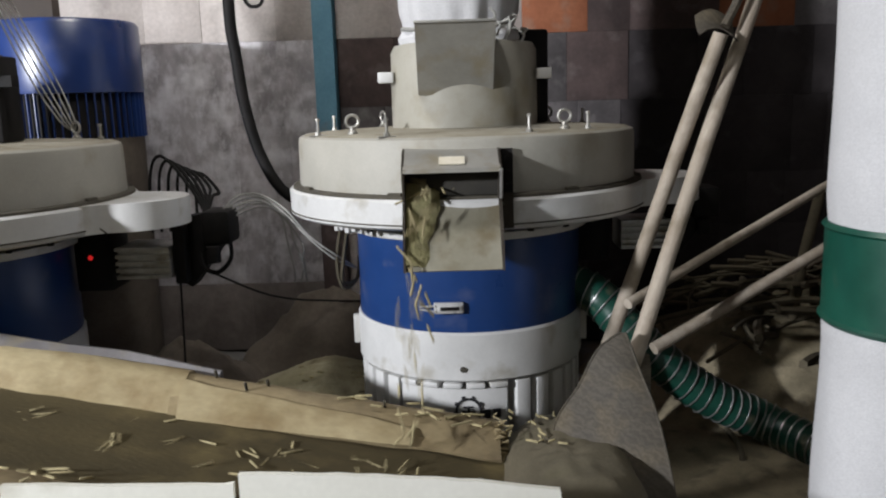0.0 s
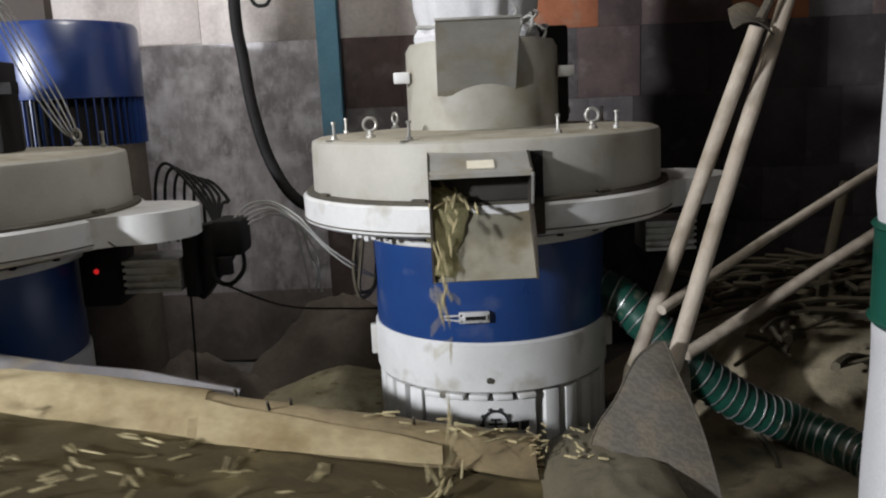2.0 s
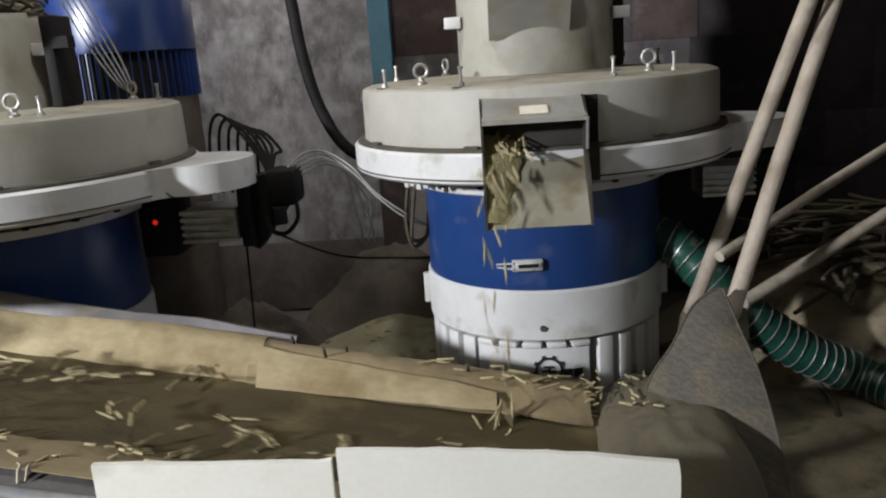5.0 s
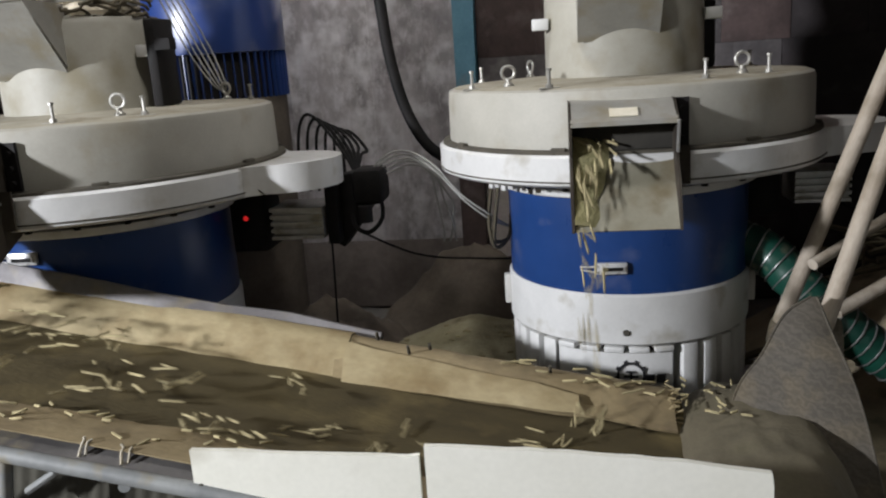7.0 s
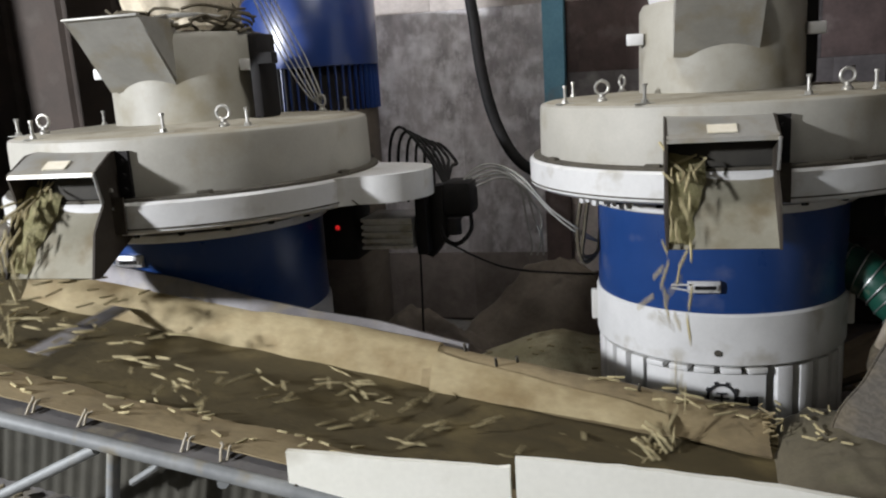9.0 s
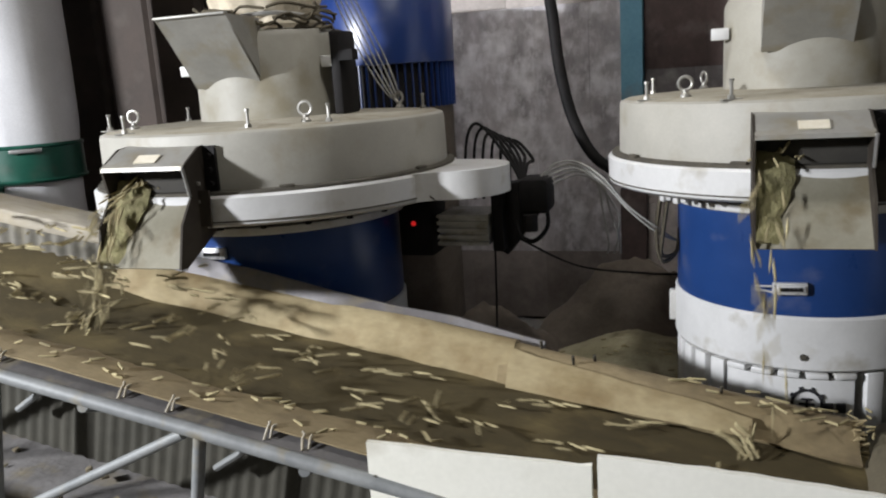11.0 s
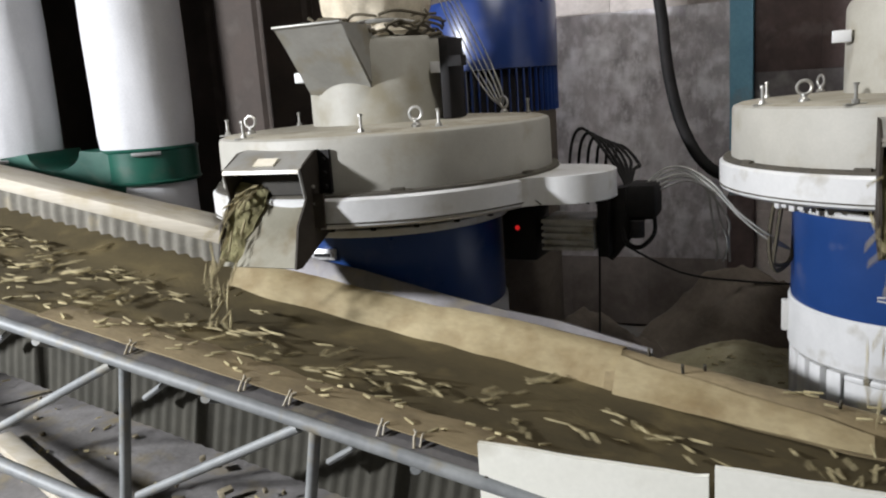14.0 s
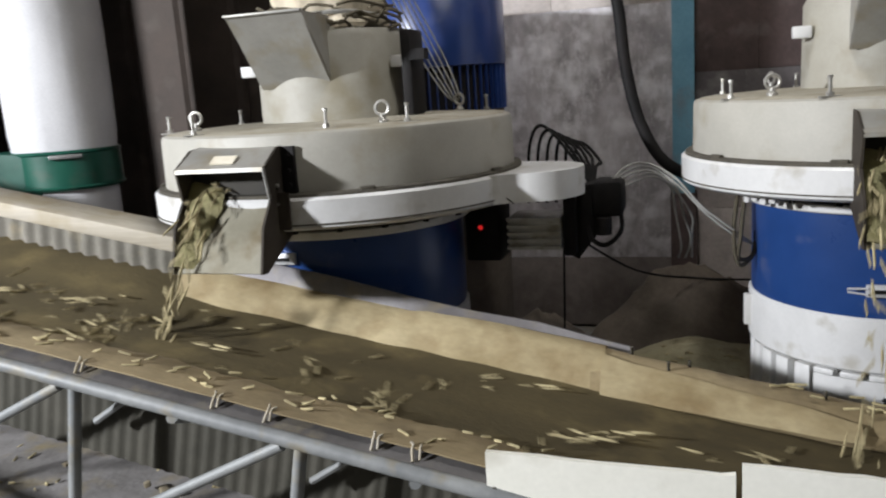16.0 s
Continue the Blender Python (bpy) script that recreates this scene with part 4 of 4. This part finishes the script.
# ---- shovels and poles ----
def blade_shape(w, l, bow, top):
    rows = []
    for i in range(15):
        q = i / 14
        h = w / 2 * (top + (1 - top) * min(1, q / 0.28) ** 0.8) * (1 - 0.25 * max(0, (q - 0.8) / 0.2) ** 2)
        rows.append([(h * k / 6, bow * (k / 6) ** 2 * (0.4 + 0.6 * (1 - q)) - 0.02 * q * q, -l * q) for k in range(-6, 7)])
    return rows


def shovel(low, top, w, l, label, roll, r=0.0205, extra=0.0):
    low, top = Vector(low), Vector(top)
    d = (top - low).normalized()
    m = Matrix.Translation(low) @ d.to_track_quat("Z", "Y").to_matrix().to_4x4() @ pose(0, 0, 0, 0, 0, roll)
    t = thing("shovel", label, "shovel", "shovels leaning together", m)
    n = (top - low).length + extra
    part("handle", Shape().tube([(0, 0, -0.075), (0.004, 0, n * 0.4), (-0.003, 0.002, n * 0.75), (0, 0, n)], lambda q: r * (1.04 - 0.12 * q), 14), M_HANDLE, t, "weathered round wooden handle")
    b = part("blade", Shape().sheet(blade_shape(w, l, -0.035, 0.16), 0.003), M_BLADE, t, "worn dull steel blade")
    part("socket", Shape().lathe([(0.0235, -0.055), (0.024, -0.06), (0.024, -0.075), (0.016, -0.12), (0.004, -0.14)], 14), M_BLADE, b)
    part("rivet", Shape().lathe([(0, 0), (0.006, 0), (0.004, 0.004), (0, 0.004)], 8, pose(0, -0.022, -0.068, 90)), M_STEEL, b)
    return t


SH_B = shovel((0.478, 1.975, 0.455), (0.806, 2.184, 1.287), 0.11, 0.30, "long wooden-handled steel shovel standing behind a scoop", 0, extra=0.3)
SH_A = shovel((0.462, 2.24, 0.40), (0.708, 2.10, 1.245), 0.21, 0.38, "dusty steel shovel leaning behind another", 10)
edge_l = curve([(0.425, 1.932, 0.518), (0.368, 1.93, 0.476), (0.317, 1.92, 0.382), (0.256, 1.90, 0.293), (0.20, 1.80, 0.12)], 4)
edge_r = curve([(0.437, 1.928, 0.518), (0.458, 1.88, 0.446), (0.485, 1.80, 0.35), (0.499, 1.70, 0.22), (0.515, 1.60, 0.03)], 4)
rows = []
for i, (p, q) in enumerate(zip(edge_l, edge_r)):
    w = (q - p).length
    rows.append([p.lerp(q, k / 8) + Vector((0, -0.10, 0.05)) * w * 4 * (k / 8) * (1 - k / 8) * 0.4 for k in range(9)])
scoop = solid("scoop", Shape().sheet(rows, 0.003), M_BLADE, "wide worn steel scoop standing in dust before shovels", "scoop")
part("rim", Shape().tube(edge_r, 0.003, 8, None, 1), M_BLADE, scoop)
part("rim", Shape().tube(edge_l, 0.003, 8, None, 1), M_BLADE, scoop)
solid("hoe_head", Shape().sheet([[(0.66 + 0.02 * i, 2.12 + 0.012 * j, 1.262 + 0.05 * (j / 4) ** 2 - 0.004 * (i - 2) ** 2) for j in range(5)] for i in range(6)], 0.003).tube([(0.73, 2.14, 1.265), (0.78, 2.16, 1.36), (0.86, 2.2, 1.6)], 0.012, 8, None, 3), M_BLADE, "rusty curved hoe head hanging over the shovel handle", "hoe")
for pts, r in (([(0.60, 2.28, 0.36), (1.32, 2.62, 0.62), (2.1, 3.0, 0.90)], 0.019), ([(0.49, 2.14, 0.535), (0.90, 2.44, 0.66), (1.42, 2.66, 0.87), (2.0, 2.9, 1.08)], 0.0145), ([(1.30, 2.95, 0.0), (1.22, 2.75, 0.4), (1.36, 2.9, 0.75)], 0.019), ([(1.02, 2.85, 0.30), (1.5, 3.0, 0.52), (2.0, 3.1, 0.75)], 0.018)):
    solid("wooden_pole", Shape().tube(pts, r, 12, None, 4), M_STICK if pts[0][2] == 0.0 else M_HANDLE, "weathered wooden pole leaning among the shovels", "pole", "leaning poles")

# ---- heaps and litter ----
def heap(name, cx, cy, rx, ry, h, material, label, seed, cat="dust heap", z0=-0.03, p=1.5, tilt=(0, 0), lump=1.0):
    s = Shape()
    n, k = 22, 56
    v = [(cx, cy, z0 + h)]
    for i in range(1, n + 1):
        q = i / n
        for j in range(k):
            a = 2 * math.pi * j / k
            e = 1 + 0.22 * noise.noise((math.cos(a) * 1.4, math.sin(a) * 1.4, seed)) + 0.07 * noise.noise((math.cos(a) * 5, math.sin(a) * 5, seed))
            x, y = cx + rx * q * e * math.cos(a), cy + ry * q * e * math.sin(a)
            z = z0 + (h + tilt[0] * (x - cx) + tilt[1] * (y - cy)) * (1 - q ** p) + lump * (0.018 * noise.noise((x * 9, y * 9, seed)) + 0.007 * noise.noise((x * 30, y * 30, seed)))
            v.append((x, y, z))
    f = [(0, 1 + j, 1 + (j + 1) % k) for j in range(k)]
    for i in range(n - 1):
        for j in range(k):
            a, b = 1 + i * k + j, 1 + i * k + (j + 1) % k
            f.append((a, a + k, b + k, b))
    s.add(v, f)
    return solid(name, s, material, label, cat, kind="stuff", angle=80)


heap("dust_heap", -0.42, 2.85, 0.52, 0.50, 0.19, M_HEAP, "greenish tan heap of straw dust between the mills", 2)
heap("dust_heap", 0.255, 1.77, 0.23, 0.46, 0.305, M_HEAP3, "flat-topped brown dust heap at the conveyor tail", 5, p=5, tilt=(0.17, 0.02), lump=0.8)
heap("ground_dust", 1.0, 2.15, 0.85, 0.80, 0.05, M_HEAP2, "thin brown dust spread under the hose", 31, "dust", p=3)
stalk_heap = heap("dust_mound", 1.35, 2.98, 0.95, 0.62, 0.40, M_HEAP2, "brown mound of dust strewn with dry stalks", 8, "dust mound")
# two added dark heaps, filling in for the deep shade behind the mills
heap("dark_heap", -0.47, 3.2, 0.46, 0.32, 0.40, M_SHADED, "dark heap standing in for the shade against the wall", 12, "sacking", p=1.4, lump=3.0)
heap("dark_heap", -1.0, 2.9, 0.40, 0.40, 0.24, M_SHADED, "dark heap standing in for the shade behind the far mill", 15, "sacking", p=1.4, lump=3.0)
stalk_heap["kind"] = ""
for i in range(90):
    x, y = R.gauss(1.3, 0.32), R.gauss(2.85, 0.24)
    q = max(0, 1 - ((x - 1.35) / 0.8) ** 2 - ((y - 3.0) / 0.65) ** 2)
    z = 0.42 * q + 0.01
    a = R.uniform(0, math.pi)
    d = Vector((math.cos(a), math.sin(a) * 0.6, R.uniform(-0.25, 0.25))) * R.uniform(0.08, 0.28)
    p = Vector((x, y, z))
    part("stalk", Shape().tube([p - d, p + Vector((R.uniform(-0.03, 0.03), 0, 0.02)), p + d], R.uniform(0.005, 0.016), 6, None, 3), M_STICK, stalk_heap)


def pellet(s, m, l, r=0.0048):
    s.lathe([(0, -l / 2), (r * 0.8, -l / 2), (r, -l / 2 + 0.0015), (r, l / 2 - 0.002), (r * 0.7, l / 2), (0, l / 2)], 6, m)


lit = Shape()
for i in range(170):
    x, y = R.uniform(-3.6, -0.9), R.uniform(0.9, 3.0)
    pellet(lit, pose(x, y, 0.006, 90 + R.uniform(-12, 12), 0, R.uniform(0, 360)), R.uniform(0.010, 0.035), R.uniform(0.002, 0.005))
for i in range(40):
    x, y = R.gauss(-0.35, 0.16), R.gauss(2.72, 0.15)
    q = ((x + 0.42) / 0.5) ** 2 + ((y - 2.85) / 0.5) ** 2
    pellet(lit, pose(x, y, max(0, 0.15 * (1 - q ** 0.75)) + 0.008, 90, 0, R.uniform(0, 360)), R.uniform(0.015, 0.03), 0.003)
for i in range(18):
    x, y = R.uniform(0.13, 0.28), R.uniform(1.8, 2.02)
    pellet(lit, pose(x, y, 0.275 - 1.2 * max(0, x - 0.30) + 0.01, 90, 0, R.uniform(0, 360)), R.uniform(0.012, 0.03), 0.003)
solid("spilled_pellets", lit, M_PELLET, "spilled straw pellets and crumbs on the floor", "pellets", kind="stuff")
chips = Shape()
for i in range(140):
    x, y = R.uniform(-3.6, -0.9), R.uniform(0.9, 3.0)
    w = R.uniform(0.006, 0.022)
    chips.box(-w, w, -w * 0.6, w * 0.6, -0.003, R.uniform(0.003, 0.012), pose(x, y, 0.004, R.uniform(-15, 15), R.uniform(-15, 15), R.uniform(0, 360)), 0.002)
solid("floor_chips", chips, M_HEAP2, "dark chips and crumbs scattered on the dusty floor", "debris", kind="stuff")
crumbs = Shape()
for i in range(18):
    x = R.uniform(-0.3, 0.1)
    pellet(crumbs, pose(x, Y_BACK + R.uniform(-0.06, 0.05), belt_z(x) + 0.093, 90 + R.uniform(-15, 15), 0, R.uniform(40, 140)), R.uniform(0.02, 0.055), 0.0032)
for i in range(60):
    x = R.uniform(-2.2, -0.5)
    pellet(crumbs, pose(x, Y_FRONT + R.uniform(0.03, 0.12), belt_z(x) + 0.028, 90 + R.uniform(-15, 15), 0, R.uniform(50, 130)), R.uniform(0.02, 0.04), 0.003)
solid("straw_bits", crumbs, M_PELLET, "straw bits caught on the conveyor's edges", "straw bits", kind="stuff")
solid("floor_plank", Shape().box(-0.5, 0.5, -0.035, 0.035, 0.0, 0.03, pose(-2.35, 1.58, 0.0, 0, 0, -22), 0.006), M_PLANK, "pale plank lying on the dusty floor", "plank")

# ---- wall pieces ----
beam = solid("steel_column", Shape().box(-0.535, -0.45, WY - 0.10, WY - 0.094, 0.60, 3.0).box(-0.535, -0.45, WY - 0.006, WY, 0.60, 3.0).box(-0.497, -0.489, WY - 0.095, WY - 0.005, 0.60, 3.0), M_BEAM, "faded blue steel column against the wall", "column", kind="structure")
# foot carried up to 0.60, darkening the column where it stands in shade
part("foot", Shape().box(-0.545, -0.44, WY - 0.11, WY - 0.004, 0, 0.60, None, 0.006), M_BLOCK_B, beam, "rusty brown foot, raised to dim the column's shaded end")
z = 0.0
row = 0
course = [0.52, 0.23, 0.33, 0.29, 0.22, 0.38, 0.38, 0.38]
for row, h in enumerate(course):
    x = -1.62
    while x < 3.55:
        grey = x < -0.55
        tall = 1.0
        if grey and row in (2, 3):
            x = -0.5
            continue
        if grey and row == 1:
            tall = (sum(course[1:4]) + 0.21) / h
        w = R.uniform(0.22, 0.42) if grey else R.uniform(0.14, 0.42)
        w = min(w, 3.6 - x)
        if grey and x + w > -0.5:
            w = -0.5 - x
        if w < 0.03:
            x += w + 0.001
            continue
        if row >= 4 and x < 0.25:
            mt = M_BLOCK_D
        elif grey:
            mt = M_PANEL if row else M_SHADED_FOOT
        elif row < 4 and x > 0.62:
            # lower right blocks coloured near-black for the shade mill_b throws there
            mt = M_SHADED_BLOCK
        else:
            mt = R.choice((M_BLOCK_A, M_BLOCK_B, M_BLOCK_A, M_BLOCK_B, M_BLOCK_D) if row < 4 else (M_BLOCK_A, M_BLOCK_C, M_BLOCK_B, M_BLOCK_A))
        dep = R.uniform(0.0, 0.003 if grey else 0.005)
        # grey sheets start at 0.31, above a course darkened for the shade there
        low, high = z, z + h * tall
        if grey and row == 0:
            high = 0.31
        elif grey and row == 1:
            low, high = 0.31, 0.31 + h * tall
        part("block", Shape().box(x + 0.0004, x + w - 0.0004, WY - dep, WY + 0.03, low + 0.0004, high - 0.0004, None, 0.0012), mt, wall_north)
        x += w
    z += h
for i in range(16):
    x = -6.5 + 0.305 * i
    part("panel", Shape().prism([(x, WY + 0.05), (x + 0.02, WY + 0.03), (x + 0.26, WY + 0.03), (x + 0.28, WY + 0.05)], "z", 0.0, 2.98), M_BROWNSHEET, wall_west_part)

# ---- moving pellets ----
SPEED = 1.05


def clump_mesh(i):
    s = Shape()
    rr = random.Random(100 + i)
    for k in range(rr.randint(4, 7)):
        pellet(s, pose(rr.gauss(0, 0.017), rr.gauss(0, 0.055), 0.005 + rr.uniform(0, 0.003), 90, 0, rr.gauss(0, 26)), rr.uniform(0.028, 0.064), rr.uniform(0.0024, 0.0034))
    return s.mesh("pellet_clump", M_PELLET)


CLUMPS = [clump_mesh(i) for i in range(14)]


def between(nodes, t):
    for (t0, p0, r0), (t1, p1, r1) in zip(nodes, nodes[1:]):
        if t <= t1:
            k = 0 if t1 == t0 else max(0, (t - t0) / (t1 - t0))
            return [a + (b - a) * k for a, b in zip(p0 + r0, p1 + r1)]
    return list(nodes[-1][1] + nodes[-1][2])


def clump_nodes(cx, cy, t, g):
    """Out of the mill, down the tray, through the air, along the belt and into the heap at its head."""
    sx = cx + g.uniform(-0.154, -0.128)
    lean, yaw = g.uniform(-10, 10), g.uniform(-35, 35)
    x0, y0 = sx + g.uniform(-0.02, 0.005), cy - 0.668
    n = [(t - 0.30, (cx - 0.06, cy - 0.30, 0.93), (20.0, 0.0, yaw)), (t, (sx + 0.03, cy - 0.49, 0.888), (15.0, 0.0, yaw)), (t + 0.12, (sx + 0.01, cy - 0.575, 0.868), (35.0, 0.0, yaw)), (t + 0.26, (x0, y0, 0.712), (62.0, lean, yaw))]
    zb = belt_z(x0 - 0.03) + 0.004
    drop = 0.712 - zb
    f = (-0.9 + math.sqrt(0.81 + 19.6 * drop)) / 9.8
    yl = y0 - 0.45 * f
    h = f * 0.5
    n.append((t + 0.26 + h, (x0 - 0.005, y0 - 0.45 * h, 0.712 - 0.9 * h - 4.9 * h * h), (80.0, lean, yaw)))
    n.append((t + 0.26 + f, (x0 - 0.02, yl, zb + 0.01), (55.0, lean, yaw)))
    ys = g.uniform(1.49, 1.80)
    x1 = x0 - 0.02 - 0.09
    tl = t + 0.26 + f + 0.14
    tilt = math.degrees(math.atan(SLOPE))
    end = yaw + g.choice((-1, 1)) * g.uniform(35, 85)
    n.append((tl, (x1, 0.6 * ys + 0.4 * yl, belt_z(x1) + 0.003), (4.0, tilt, 0.5 * (yaw + end))))
    x2 = x1 - SPEED * 0.2
    n.append((tl + 0.2, (x2, ys, belt_z(x2) + 0.001), (0.0, tilt, end)))
    x3 = -5.35
    t3 = tl + 0.2 + (x2 - x3) / SPEED
    n.append((t3, (x3, ys, belt_z(x3) + 0.001), (0.0, tilt, end)))
    n.append((t3 + 0.3, (x3 - 0.45, ys, 0.4), (20.0, tilt, end)))
    n.append((t3 + 0.6, (x3 - 0.5 + g.uniform(-0.2, 0.2), ys, 0.02), (0.0, 0.0, end)))
    return n


def motions():
    g = random.Random(21)
    for cx, cy, gap in ((B_POS[0], B_POS[1], 0.056), (A_POS[0], A_POS[1], 0.040)):
        t = -6.0
        while t < 16.2:
            nodes = clump_nodes(cx, cy, t, g)
            t += gap * g.uniform(0.6, 1.4)
            if nodes[-1][0] < 0.1:
                continue
            ob = tagged(new("pellet_clump", g.choice(CLUMPS)), "pale straw pellets travelling from chute to belt", "pellets", "moving pellets", "stuff")
            times = [0.0] + [q[0] for q in nodes if 0.04 < q[0] < 15.96] + [16.0]
            walk(ob, [(q, pose(*between(nodes, q))) for q in times])
    # the belt's splice travels round with it
    s = Shape().box(-0.025, 0.025, -0.17, 0.17, 0.0, 0.003, pose(0, 0, 0, 0, 0, 3), 0.001)
    sp = solid("belt_splice", s, M_LIP, "pale metal splice across the moving belt", "belt splice", kind="stuff")
    tilt = math.degrees(math.atan(SLOPE))

    def top(x):
        return pose(x, 1.68, belt_z(x) + 0.010, 0, tilt, 0)

    def under(x):
        return pose(x, 1.68, belt_z(x) - 0.20, 0, tilt, 0)

    x0 = -2.9
    walk(sp, [(0, top(x0)), (2.2, top(-5.45)), (2.4, under(-5.45)), (7.4, under(0.10)), (7.6, top(0.10)), (7.75, top(-0.05)), (8.5, top(-0.912)), (12.6, top(-5.45)), (13.1, under(-5.45)), (16.0, under(-2.5))])


motions()
